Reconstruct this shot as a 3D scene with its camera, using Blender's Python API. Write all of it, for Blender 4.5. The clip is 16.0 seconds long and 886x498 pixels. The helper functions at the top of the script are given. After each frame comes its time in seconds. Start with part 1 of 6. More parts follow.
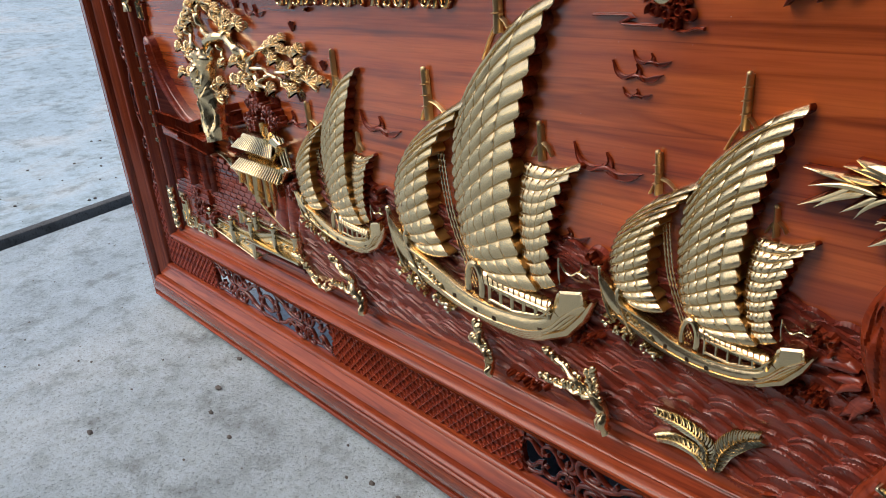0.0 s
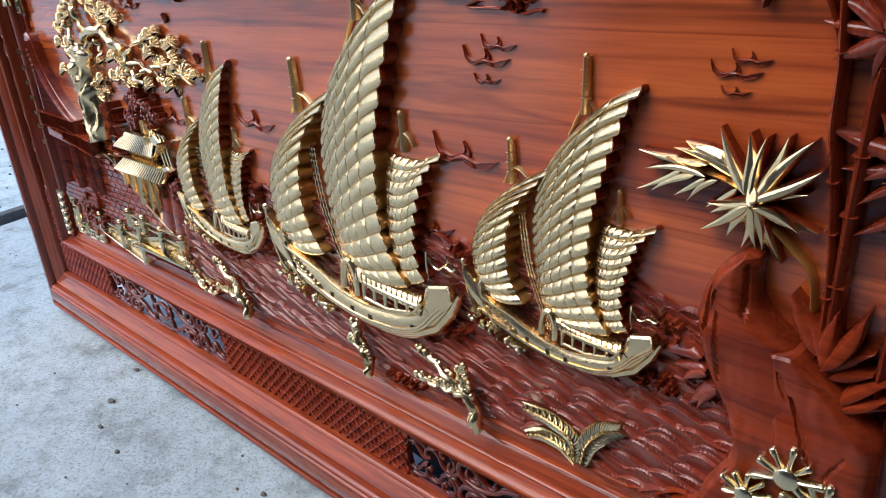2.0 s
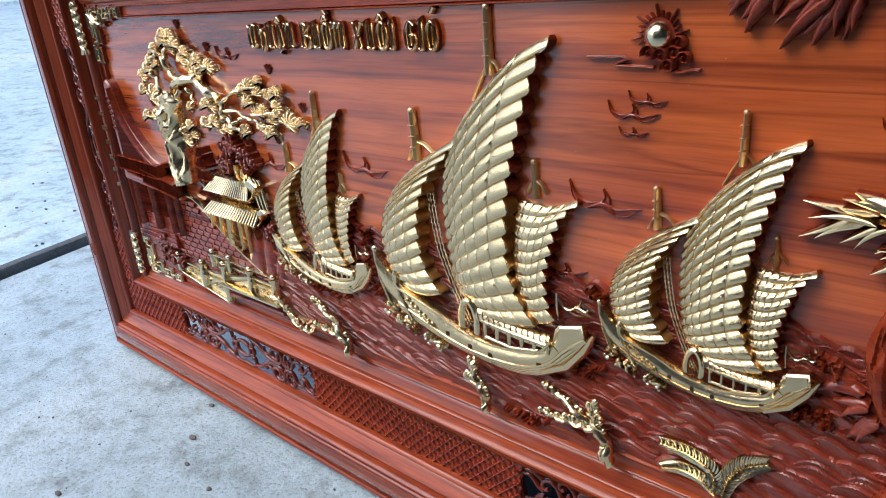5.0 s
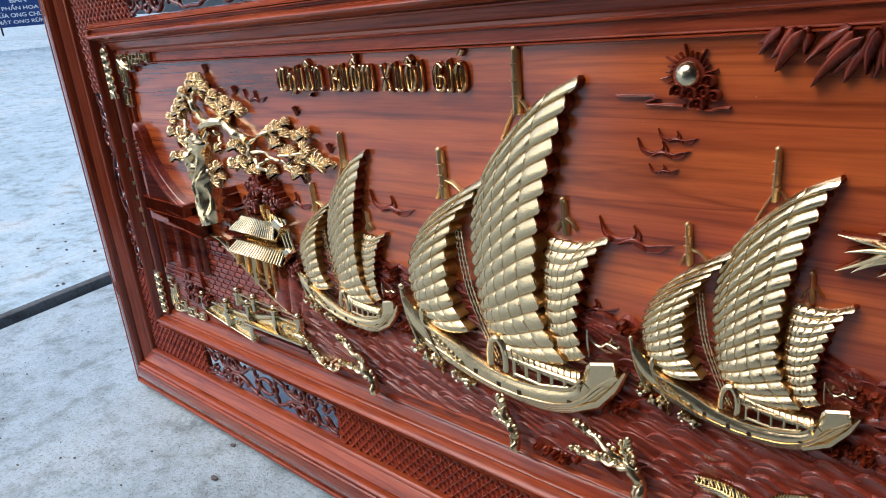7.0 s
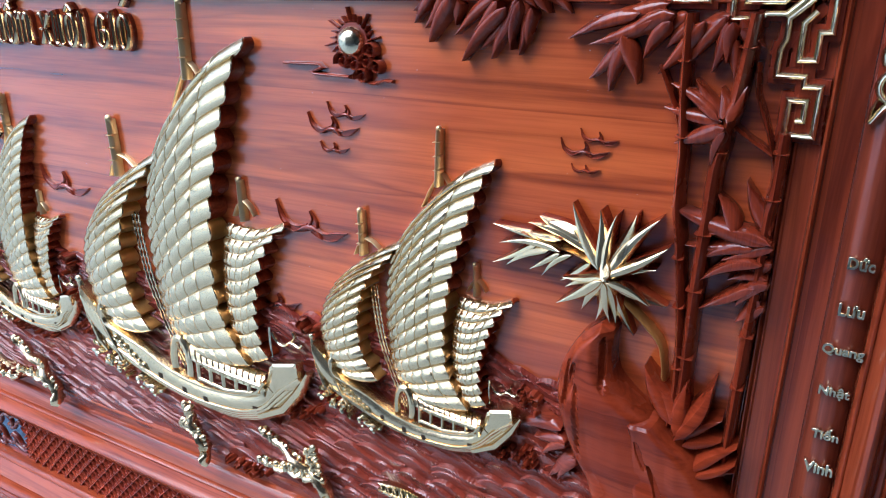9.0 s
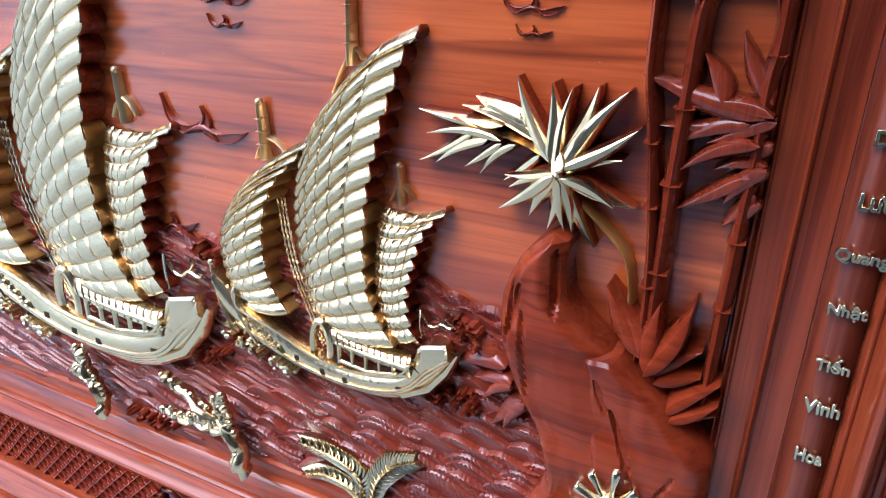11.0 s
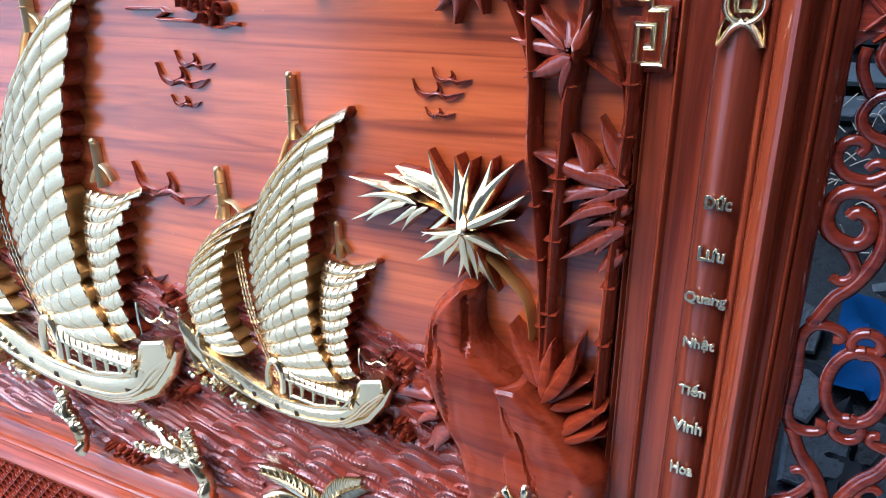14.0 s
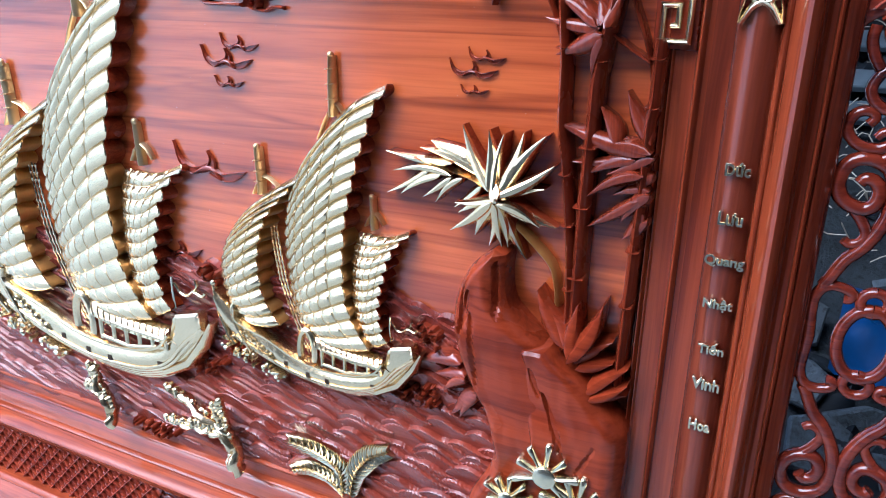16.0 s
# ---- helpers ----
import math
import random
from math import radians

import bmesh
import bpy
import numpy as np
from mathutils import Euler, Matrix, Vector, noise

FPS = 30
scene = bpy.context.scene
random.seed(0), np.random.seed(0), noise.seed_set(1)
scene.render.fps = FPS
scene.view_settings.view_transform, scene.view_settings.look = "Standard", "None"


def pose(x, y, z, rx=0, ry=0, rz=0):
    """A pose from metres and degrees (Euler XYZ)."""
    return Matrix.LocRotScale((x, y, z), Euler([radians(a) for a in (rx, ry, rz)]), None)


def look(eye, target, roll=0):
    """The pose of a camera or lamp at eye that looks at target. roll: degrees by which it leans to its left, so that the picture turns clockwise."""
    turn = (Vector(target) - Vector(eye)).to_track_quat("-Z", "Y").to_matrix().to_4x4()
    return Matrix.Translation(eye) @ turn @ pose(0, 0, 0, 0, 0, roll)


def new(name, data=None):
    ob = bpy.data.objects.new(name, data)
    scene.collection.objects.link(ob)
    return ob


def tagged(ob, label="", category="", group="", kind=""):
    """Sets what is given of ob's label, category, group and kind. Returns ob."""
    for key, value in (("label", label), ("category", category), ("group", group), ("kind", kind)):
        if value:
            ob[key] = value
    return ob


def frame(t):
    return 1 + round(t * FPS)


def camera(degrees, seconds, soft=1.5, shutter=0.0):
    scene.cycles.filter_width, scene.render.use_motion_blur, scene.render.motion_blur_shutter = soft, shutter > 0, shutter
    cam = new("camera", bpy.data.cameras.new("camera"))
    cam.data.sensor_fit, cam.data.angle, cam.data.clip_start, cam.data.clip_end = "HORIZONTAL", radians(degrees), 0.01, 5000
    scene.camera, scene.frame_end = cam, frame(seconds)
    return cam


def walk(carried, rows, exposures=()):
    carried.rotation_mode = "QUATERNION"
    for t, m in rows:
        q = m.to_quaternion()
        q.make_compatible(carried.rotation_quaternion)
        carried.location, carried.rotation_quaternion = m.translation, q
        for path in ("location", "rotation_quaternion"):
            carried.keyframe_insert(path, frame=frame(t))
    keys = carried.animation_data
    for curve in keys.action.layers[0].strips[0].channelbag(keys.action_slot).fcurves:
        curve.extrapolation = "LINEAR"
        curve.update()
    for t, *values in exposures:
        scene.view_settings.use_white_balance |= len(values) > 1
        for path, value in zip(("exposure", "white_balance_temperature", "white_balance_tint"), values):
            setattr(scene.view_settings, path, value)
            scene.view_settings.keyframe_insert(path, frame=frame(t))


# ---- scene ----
cam = camera(64.0, 16.0, soft=1.0)
PATH = [
    (0, (0.005, -0.695, 0.973), (-1.358, 0.531, 0.172), -4.5),
    (0.5, (0.025, -0.653, 0.951), (-1.274, 0.628, 0.132), -2.9),
    (1, (0.034, -0.636, 0.935), (-1.241, 0.661, 0.102), -3.3),
    (1.5, (0.047, -0.622, 0.934), (-1.226, 0.693, 0.128), -2.9),
    (2, (0.068, -0.606, 0.935), (-1.2, 0.728, 0.151), -3.6),
    (2.5, (0.093, -0.595, 0.939), (-1.178, 0.75, 0.181), -4.4),
    (3, (0.092, -0.604, 0.947), (-1.179, 0.745, 0.195), -4.0),
    (3.5, (0.074, -0.631, 0.958), (-1.194, 0.727, 0.215), -4.3),
    (4, (0.043, -0.653, 0.971), (-1.213, 0.71, 0.219), -5.8),
    (4.5, (0.002, -0.694, 0.988), (-1.256, 0.671, 0.244), -6.3),
    (5, (-0.048, -0.735, 0.996), (-1.319, 0.617, 0.251), -5.1),
    (5.2, (-0.068, -0.747, 0.999), (-1.351, 0.596, 0.258), -5.7),
    (7.3, (-0.059, -0.757, 1.0), (-1.367, 0.625, 0.383), -5.5),
    (7.5, (-0.043, -0.741, 0.995), (-1.296, 0.692, 0.383), -5.0),
    (8, (-0.002, -0.687, 1.0), (-1.117, 0.862, 0.401), -3.5),
    (8.5, (0.022, -0.653, 0.984), (-0.991, 0.948, 0.342), -2.6),
    (9, (0.025, -0.583, 0.95), (-0.885, 1.065, 0.274), 0.2),
    (9.5, (0.015, -0.494, 0.924), (-0.768, 1.212, 0.234), -0.5),
    (10, (0.0, -0.452, 0.901), (-0.805, 1.222, 0.162), 0.4),
    (10.2, (-0.005, -0.449, 0.892), (-0.823, 1.213, 0.139), 1.0),
    (12.3, (0.073, -0.493, 0.845), (-0.77, 1.111, -0.002), -0.6),
    (12.5, (0.084, -0.493, 0.867), (-0.778, 1.123, 0.062), -1.0),
    (13, (0.098, -0.501, 0.9), (-0.783, 1.137, 0.163), -1.7),
    (13.5, (0.094, -0.502, 0.905), (-0.761, 1.161, 0.196), -1.0),
    (14, (0.092, -0.506, 0.905), (-0.729, 1.177, 0.203), -0.1),
    (14.5, (0.097, -0.517, 0.909), (-0.714, 1.18, 0.231), -0.6),
    (15, (0.1, -0.531, 0.904), (-0.705, 1.185, 0.267), -0.2),
    (15.5, (0.091, -0.547, 0.885), (-0.712, 1.161, 0.224), 0.8),
    (16, (0.085, -0.561, 0.882), (-0.733, 1.137, 0.214), 0.7),
]
walk(cam, [(t, look(eye, target, roll)) for t, eye, target, roll in PATH],
     exposures=[(0, 0.38, 7100, 14), (1.5, 0.62, 6500, 13), (3, 0.94, 6100, 11), (5, 0.86, 6200, 10), (7.5, 0.63, 6400, 12), (8, 0.93, 5500, 10), (9.5, 1.33, 5200, 10), (12.5, 1.66, 5400, 13), (14, 1.80, 5100, 12), (16, 1.77, 5100, 11)])

# ---------------------------------------------------------------- light
world = bpy.data.worlds.new("sky")
scene.world = world
world.use_nodes = True
wn = world.node_tree
sky = wn.nodes.new("ShaderNodeTexSky")
sky.sky_type, sky.sun_disc = "NISHITA", False
sky.sun_elevation, sky.sun_rotation = radians(50.8), radians(215.3)
sky.air_density, sky.dust_density = 1.0, 2.0
wn.links.new(sky.outputs["Color"], wn.nodes["Background"].inputs["Color"])
wn.nodes["Background"].inputs["Strength"].default_value = 0.15
sun = new("sun", bpy.data.lights.new("sun", "SUN"))
sun.data.energy, sun.data.angle, sun.data.color = 1.35, radians(50), (1.0, 0.97, 0.93)
sun.matrix_world = look((-1.7, -2.4, 3.6), (0, 0, 0))

# ---------------------------------------------------------------- materials
def mat_new(name):
    m = bpy.data.materials.new(name)
    m.use_nodes = True
    nt = m.node_tree
    return m, nt, nt.nodes["Principled BSDF"]


def add(nt, kind, **kw):
    n = nt.nodes.new(kind)
    for k, v in kw.items():
        if k in n.inputs:
            n.inputs[k].default_value = v
    return n


def coords(nt, scale, rot=(0, 0, 0)):
    tc = nt.nodes.new("ShaderNodeTexCoord")
    mp = nt.nodes.new("ShaderNodeMapping")
    mp.inputs["Scale"].default_value = scale
    mp.inputs["Rotation"].default_value = [radians(a) for a in rot]
    nt.links.new(tc.outputs["Object"], mp.inputs["Vector"])
    return mp.outputs["Vector"]


def noise_tex(nt, vec, scale, detail=6.0, rough=0.55, distort=0.0):
    n = add(nt, "ShaderNodeTexNoise", Scale=scale, Detail=detail, Roughness=rough, Distortion=distort)
    nt.links.new(vec, n.inputs["Vector"])
    return n.outputs["Fac"]


def ramp(nt, fac, stops):
    r = nt.nodes.new("ShaderNodeValToRGB")
    el = r.color_ramp.elements
    while len(el) < len(stops):
        el.new(0.5)
    for e, (p, c) in zip(el, stops):
        e.position, e.color = p, (*c, 1)
    nt.links.new(fac, r.inputs["Fac"])
    return r.outputs["Color"]


def mix(nt, a, b, fac, mode="MIX"):
    n = nt.nodes.new("ShaderNodeMix")
    n.data_type, n.blend_type = "RGBA", mode
    for sock, v in ((n.inputs[6], a), (n.inputs[7], b), (n.inputs[0], fac)):
        if isinstance(v, (tuple, float, int)):
            sock.default_value = (*v, 1) if isinstance(v, tuple) else v
        else:
            nt.links.new(v, sock)
    return n.outputs[2]


def bump(nt, bsdf, heights):
    last = None
    for h, strength, dist in heights:
        b = add(nt, "ShaderNodeBump", Strength=strength, Distance=dist)
        nt.links.new(h, b.inputs["Height"])
        if last:
            nt.links.new(last, b.inputs["Normal"])
        last = b.outputs["Normal"]
    nt.links.new(last, bsdf.inputs["Normal"])


def wood(name, dark, mid, light, axis="x", band=1.0, gloss=0.16, coat=0.55, relief=0.25, streak=0.55, spec=0.30, film=0.07, lines=0.0):
    """Varnished rosewood: long grain along one axis, dark veins, fine pores."""
    m, nt, p = mat_new(name)
    s = {"x": (0.45, 5, 8), "z": (8, 5, 0.45)}[axis]
    f = {"x": (9, 160, 330), "z": (330, 160, 9)}[axis]
    v = coords(nt, s)
    big = noise_tex(nt, v, 2.0 * band, 5, 0.6, 1.0)
    vein = noise_tex(nt, coords(nt, [k * q for k, q in zip(s, (1.0, 1.6, 1.6) if axis == "x" else (1.6, 1.6, 1.0))]), 1.7 * band, 4, 0.55, 1.4)
    fine = noise_tex(nt, coords(nt, [k * 4.5 for k in s]), 2.2 * band, 6, 0.65, 0.8)
    pore = noise_tex(nt, coords(nt, f), 1.0, 2, 0.5)
    c1 = ramp(nt, big, [(0.30 + 0.12 * (streak - 0.55), dark), (0.43 + 0.12 * (streak - 0.55), mid), (0.60, light), (0.78, mid)])
    c2 = ramp(nt, vein, [(0.37, (1, 1, 1)), (0.41, (0.34, 0.26, 0.24)), (0.44, (1, 1, 1)), (0.52, (1, 1, 1)), (0.56, (0.42, 0.32, 0.30)), (0.62, (1, 1, 1))])
    c4 = ramp(nt, fine, [(0.30, (0.50, 0.42, 0.40)), (0.50, (1, 1, 1))])
    c3 = ramp(nt, pore, [(0.35, (0.80, 0.76, 0.74)), (0.55, (1, 1, 1))])
    col = mix(nt, mix(nt, mix(nt, c1, c2, streak, "MULTIPLY"), c4, 0.6, "MULTIPLY"), c3, 0.7, "MULTIPLY")
    if lines:
        w = nt.nodes.new("ShaderNodeTexWave")
        w.wave_type, w.bands_direction, w.wave_profile = "BANDS", "Z", "SAW"
        for k, q in (("Scale", 7.5), ("Distortion", 9.0), ("Detail", 3.0), ("Detail Scale", 1.3), ("Detail Roughness", 0.55)):
            w.inputs[k].default_value = q
        nt.links.new(coords(nt, (0.10, 0.5, 1.0)), w.inputs["Vector"])
        c5 = ramp(nt, w.outputs["Fac"], [(0.0, (0.42, 0.33, 0.31)), (0.10, (0.80, 0.74, 0.72)), (0.35, (1, 1, 1)), (0.86, (1, 1, 1)), (1.0, (0.55, 0.46, 0.44))])
        dust = ramp(nt, noise_tex(nt, coords(nt, (1, 1, 1)), 210, 2, 0.5), [(0.74, (0, 0, 0)), (0.79, (1, 1, 1))])
        col = mix(nt, col, (0.50, 0.36, 0.28), mix(nt, (0.0, 0.0, 0.0), (0.6, 0.6, 0.6), dust))
        col = mix(nt, col, c5, mix(nt, (lines * .35,) * 3, (lines,) * 3, vein), "MULTIPLY")
    nt.links.new(col, p.inputs["Base Color"])
    smear = noise_tex(nt, coords(nt, (3, 3, 3)), 4.0, 4, 0.6)
    rr = nt.nodes.new("ShaderNodeMapRange")
    rr.inputs[3].default_value, rr.inputs[4].default_value = gloss * .7, gloss * .7 + 0.12
    nt.links.new(smear, rr.inputs[0])
    nt.links.new(rr.outputs[0], p.inputs["Roughness"])
    p.inputs["Coat Weight"].default_value, p.inputs["Coat Roughness"].default_value = coat, film
    p.inputs["Specular IOR Level"].default_value = spec
    bump(nt, p, [(pore, relief, 0.0006), (big, 0.12, 0.003)])
    return m


def gold_paint(name, base, worn, rough=0.30, metal=1.0):
    """Gilded carving: metallic paint, slightly uneven, browner where it has worn thin."""
    m, nt, p = mat_new(name)
    v = coords(nt, (1, 1, 1))
    n1 = noise_tex(nt, v, 16, 2, 0.45)
    col = ramp(nt, n1, [(0.16, worn), (0.30, base), (0.75, tuple(min(1, c * 1.06) for c in base))])
    nt.links.new(col, p.inputs["Base Color"])
    p.inputs["Metallic"].default_value = metal
    rr = nt.nodes.new("ShaderNodeMapRange")
    rr.inputs[3].default_value, rr.inputs[4].default_value = rough - 0.05, rough + 0.08
    nt.links.new(n1, rr.inputs[0])
    nt.links.new(rr.outputs[0], p.inputs["Roughness"])
    n2 = noise_tex(nt, v, 55, 3, 0.55, 0.6)
    bump(nt, p, [(n1, 0.12, 0.003), (n2, 0.22, 0.0022)])
    return m


M_GROUND = wood("ground_board_wood", (0.085, 0.013, 0.007), (0.40, 0.070, 0.015), (0.56, 0.121, 0.023), "x", 0.55, 0.20, 1.0, 0.12, 0.6, 0.50, 0.20, 0.9)
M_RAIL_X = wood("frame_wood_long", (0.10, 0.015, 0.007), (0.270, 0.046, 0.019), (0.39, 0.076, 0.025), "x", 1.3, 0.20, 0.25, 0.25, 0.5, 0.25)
# same frame wood toned darker: the right side's shade is in the colour
M_RAIL_Z = wood("frame_wood_upright_shade", (0.075, 0.012, 0.005), (0.18, 0.029, 0.010), (0.27, 0.047, 0.014), "z", 1.3, 0.22, 0.60, 0.25, 0.5, 0.20, 0.05)
M_CARVE = wood("carved_wood", (0.095, 0.015, 0.008), (0.22, 0.034, 0.015), (0.30, 0.049, 0.019), "x", 1.2, 0.24, 0.55, 0.2, 0.5, 0.25, 0.05)
M_DARK = wood("carved_wood_dark", (0.070, 0.011, 0.005), (0.165, 0.023, 0.008), (0.24, 0.035, 0.011), "z", 1.2, 0.30, 0.55, 0.20, 0.40, 0.15, 0.05)
M_ROCK = wood("carved_rock_wood", (0.11, 0.014, 0.006), (0.21, 0.028, 0.008), (0.27, 0.040, 0.011), "x", 0.8, 0.28, 0.22, 0.15, 0.45, 0.15, 0.06)
M_LATTICE = wood("lattice_wood", (0.16, 0.023, 0.013), (0.32, 0.048, 0.022), (0.40, 0.066, 0.026), "x", 1.2, 0.24, 0.30)
M_BEAD = wood("bead_wood", (0.10, 0.016, 0.007), (0.23, 0.038, 0.013), (0.33, 0.060, 0.018), "z", 1.2, 0.16, 0.35, 0.25, 0.3)
M_COUPLET = wood("couplet_wood", (0.045, 0.010, 0.006), (0.13, 0.025, 0.013), (0.22, 0.046, 0.020), "z", 0.9, 0.16, 0.30)
M_SCROLL = wood("scroll_wood", (0.05, 0.007, 0.005), (0.13, 0.017, 0.008), (0.18, 0.026, 0.010), "x", 1.2, 0.16, 0.5)
M_GOLD = gold_paint("gold_paint", (0.77, 0.585, 0.335), (0.54, 0.34, 0.13), 0.22)
M_GOLD_SILVER = gold_paint("pale_gold_paint", (0.70, 0.585, 0.38), (0.50, 0.36, 0.17), 0.20)
# dull gold of the masts; also the shade painted into sail seams
M_GOLD_DULL = gold_paint("dull_gold_and_seam_shade", (0.60, 0.44, 0.23), (0.36, 0.22, 0.08), 0.42)
# brown gold of sail sides and palm stem; also groove shade on the pine
M_GOLD_DEEP = gold_paint("brown_gold_and_shade", (0.46, 0.24, 0.065), (0.26, 0.11, 0.03), 0.30, 0.55)


def sea_wood():
    m = wood("carved_wave_wood", (0.11, 0.018, 0.013), (0.22, 0.036, 0.021), (0.29, 0.050, 0.025), "x", 1.0, 0.24, 0.80, 0.25, 0.5, 0.25, 0.05)
    nt, p = m.node_tree, m.node_tree.nodes["Principled BSDF"]
    w = nt.nodes.new("ShaderNodeTexWave")
    w.wave_type, w.bands_direction, w.wave_profile = "BANDS", "X", "SIN"
    for k, v in (("Scale", 105.0), ("Distortion", 11.0), ("Detail", 2.0), ("Detail Scale", 0.6)):
        w.inputs[k].default_value = v
    nt.links.new(coords(nt, (1, 1, 1), (0, 35, 0)), w.inputs["Vector"])
    bump(nt, p, [(w.outputs["Fac"], 0.35, 0.0008), (noise_tex(nt, coords(nt, (1, 1, 1)), 60, 4), 0.2, 0.002)])
    return m


M_SEA = sea_wood()


def concrete(name, tone, warm, spots=1.0, spec=0.2, relief=1.0):
    m, nt, p = mat_new(name)
    v = coords(nt, (1, 1, 1))
    a, b, c = noise_tex(nt, v, 1.3, 6, 0.65, 0.4), noise_tex(nt, v, 9, 8, 0.7), noise_tex(nt, v, 120, 4, 0.7)
    col = ramp(nt, a, [(0.28, tuple(k * 0.78 for k in tone)), (0.5, tone), (0.72, warm)])
    col = mix(nt, col, ramp(nt, b, [(0.32, (0.50, 0.48, 0.45)), (0.50, (1, 1, 1)), (0.8, (1.12, 1.12, 1.12))]), 0.85, "MULTIPLY")
    col = mix(nt, col, ramp(nt, noise_tex(nt, v, 38, 5, 0.7), [(0.36, (0.80, 0.79, 0.77)), (0.56, (1, 1, 1))]), 0.8, "MULTIPLY")
    col = mix(nt, col, ramp(nt, c, [(0.34, (0.42, 0.40, 0.38)), (0.47, (1, 1, 1))]), 0.75 * spots, "MULTIPLY")
    rust = ramp(nt, noise_tex(nt, v, 2.7, 3, 0.5, 0.8), [(0.66, (1, 1, 1)), (0.76, (0.72, 0.60, 0.50))])
    col = mix(nt, col, rust, 0.8, "MULTIPLY")
    nt.links.new(col, p.inputs["Base Color"])
    p.inputs["Roughness"].default_value = 0.85
    d = noise_tex(nt, v, 420, 3, 0.6)
    bump(nt, p, [(b, 0.6 * relief, 0.010 * relief), (c, 0.9 * relief, 0.004 * relief), (d, 0.6, 0.0015)])
    p.inputs["Specular IOR Level"].default_value = spec
    return m


M_SLAB = concrete("concrete_slab", (0.46, 0.57, 0.625), (0.54, 0.64, 0.68))
M_YARD = concrete("sandy_concrete_yard", (0.47, 0.61, 0.68), (0.60, 0.66, 0.67), 0.6, .2, .35)
M_JOINT = concrete("joint_cement", (0.13, 0.14, 0.145), (0.18, 0.19, 0.19))
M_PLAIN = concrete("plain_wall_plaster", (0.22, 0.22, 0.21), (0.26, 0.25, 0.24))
# darker plaster for the added walls and slabs that hold light back
M_WALL_DARK = concrete("shade_wall_plaster", (0.10, 0.095, 0.09), (0.13, 0.12, 0.11))
M_RUBBLE = concrete("broken_concrete", (0.068, 0.085, 0.098), (0.11, 0.135, 0.15), 1.0, .08)
M_SOIL = concrete("dark_soil", (0.014, 0.018, 0.022), (0.032, 0.040, 0.046), 1.0, .05)


def plain(name, col, rough=0.6, metal=0.0):
    m, nt, p = mat_new(name)
    n = noise_tex(nt, coords(nt, (1, 1, 1)), 25, 5)
    c = ramp(nt, n, [(0.3, tuple(k * 0.65 for k in col)), (0.7, col)])
    nt.links.new(c, p.inputs["Base Color"])
    p.inputs["Roughness"].default_value, p.inputs["Metallic"].default_value = rough, metal
    p.inputs["Specular IOR Level"].default_value = 0.10
    bump(nt, p, [(n, 0.3, 0.002)])
    return m


M_TARP = plain("blue_tarpaulin", (0.008, 0.045, 0.15), 0.45)
M_PLANK = plain("wet_dark_board", (0.060, 0.080, 0.095), 0.7)
M_SHEET = plain("dark_gap_black", (0.006, 0.009, 0.013), 0.55)
M_STRAW = plain("dry_straw", (0.34, 0.32, 0.26), 0.8)
M_PEBBLE = plain("pebble_grey", (0.16, 0.15, 0.14), 0.8)
M_RUBBER = plain("dark_foot_block", (0.03, 0.028, 0.026), 0.7)

# ---------------------------------------------------------------- mesh helpers
def part(name, bm, material, parent=None, label="", smooth=True):
    """One mesh object from a bmesh, under a thing or a part."""
    me = bpy.data.meshes.new(name)
    bmesh.ops.recalc_face_normals(bm, faces=bm.faces)
    bm.to_mesh(me)
    bm.free()
    for m in (material if isinstance(material, (list, tuple)) else [material]):
        me.materials.append(m)
    return place(name, me, parent, label, smooth)


def place(name, me, parent=None, label="", smooth=True, m=None):
    if smooth:
        me.shade_smooth()
        me.set_sharp_from_angle(angle=radians(38 if smooth is True else smooth))
    ob = new(name, me)
    if m:
        ob.matrix_basis = m
    if parent:
        ob.parent = parent
        w, q = Matrix.Identity(4), parent
        while q:
            w = q.matrix_basis.copy() @ w if q.parent is None else q.matrix_parent_inverse @ q.matrix_basis @ w
            q = q.parent
        ob.matrix_parent_inverse = w.inverted()
    if label:
        tagged(ob, label)
    return ob


def box(bm, x0, x1, y0, y1, z0, z1):
    v = [bm.verts.new((x, y, z)) for x in (x0, x1) for y in (y0, y1) for z in (z0, z1)]
    for f in ((0, 1, 3, 2), (4, 6, 7, 5), (0, 4, 5, 1), (2, 3, 7, 6), (0, 2, 6, 4), (1, 5, 7, 3)):
        bm.faces.new([v[i] for i in f])


def loft(bm, rows, closed=False, caps=False, mat=0):
    """Quads between rows of points."""
    vs = [[bm.verts.new(p) for p in r] for r in rows]
    n = len(vs[0])
    for a, b in zip(vs, vs[1:]):
        for i in range(n if closed else n - 1):
            f = bm.faces.new((a[i], a[(i + 1) % n], b[(i + 1) % n], b[i]))
            f.material_index = mat
    if caps:
        for r in (vs[0], vs[-1]):
            bm.faces.new(r).material_index = mat
    return vs


def smooth_line(pts, n):
    """n+1 points on a Catmull-Rom curve through pts."""
    pts = [np.array(p, float) for p in pts]
    ext = [2 * pts[0] - pts[1], *pts, 2 * pts[-1] - pts[-2]]
    out = []
    for k in range(n + 1):
        s = k / n * (len(pts) - 1)
        i = min(int(s), len(pts) - 2)
        t = s - i
        a, b, c, d = ext[i:i + 4]
        out.append(0.5 * (2 * b + (c - a) * t + (2 * a - 5 * b + 4 * c - d) * t * t + (3 * b - a - 3 * c + d) * t ** 3))
    return out


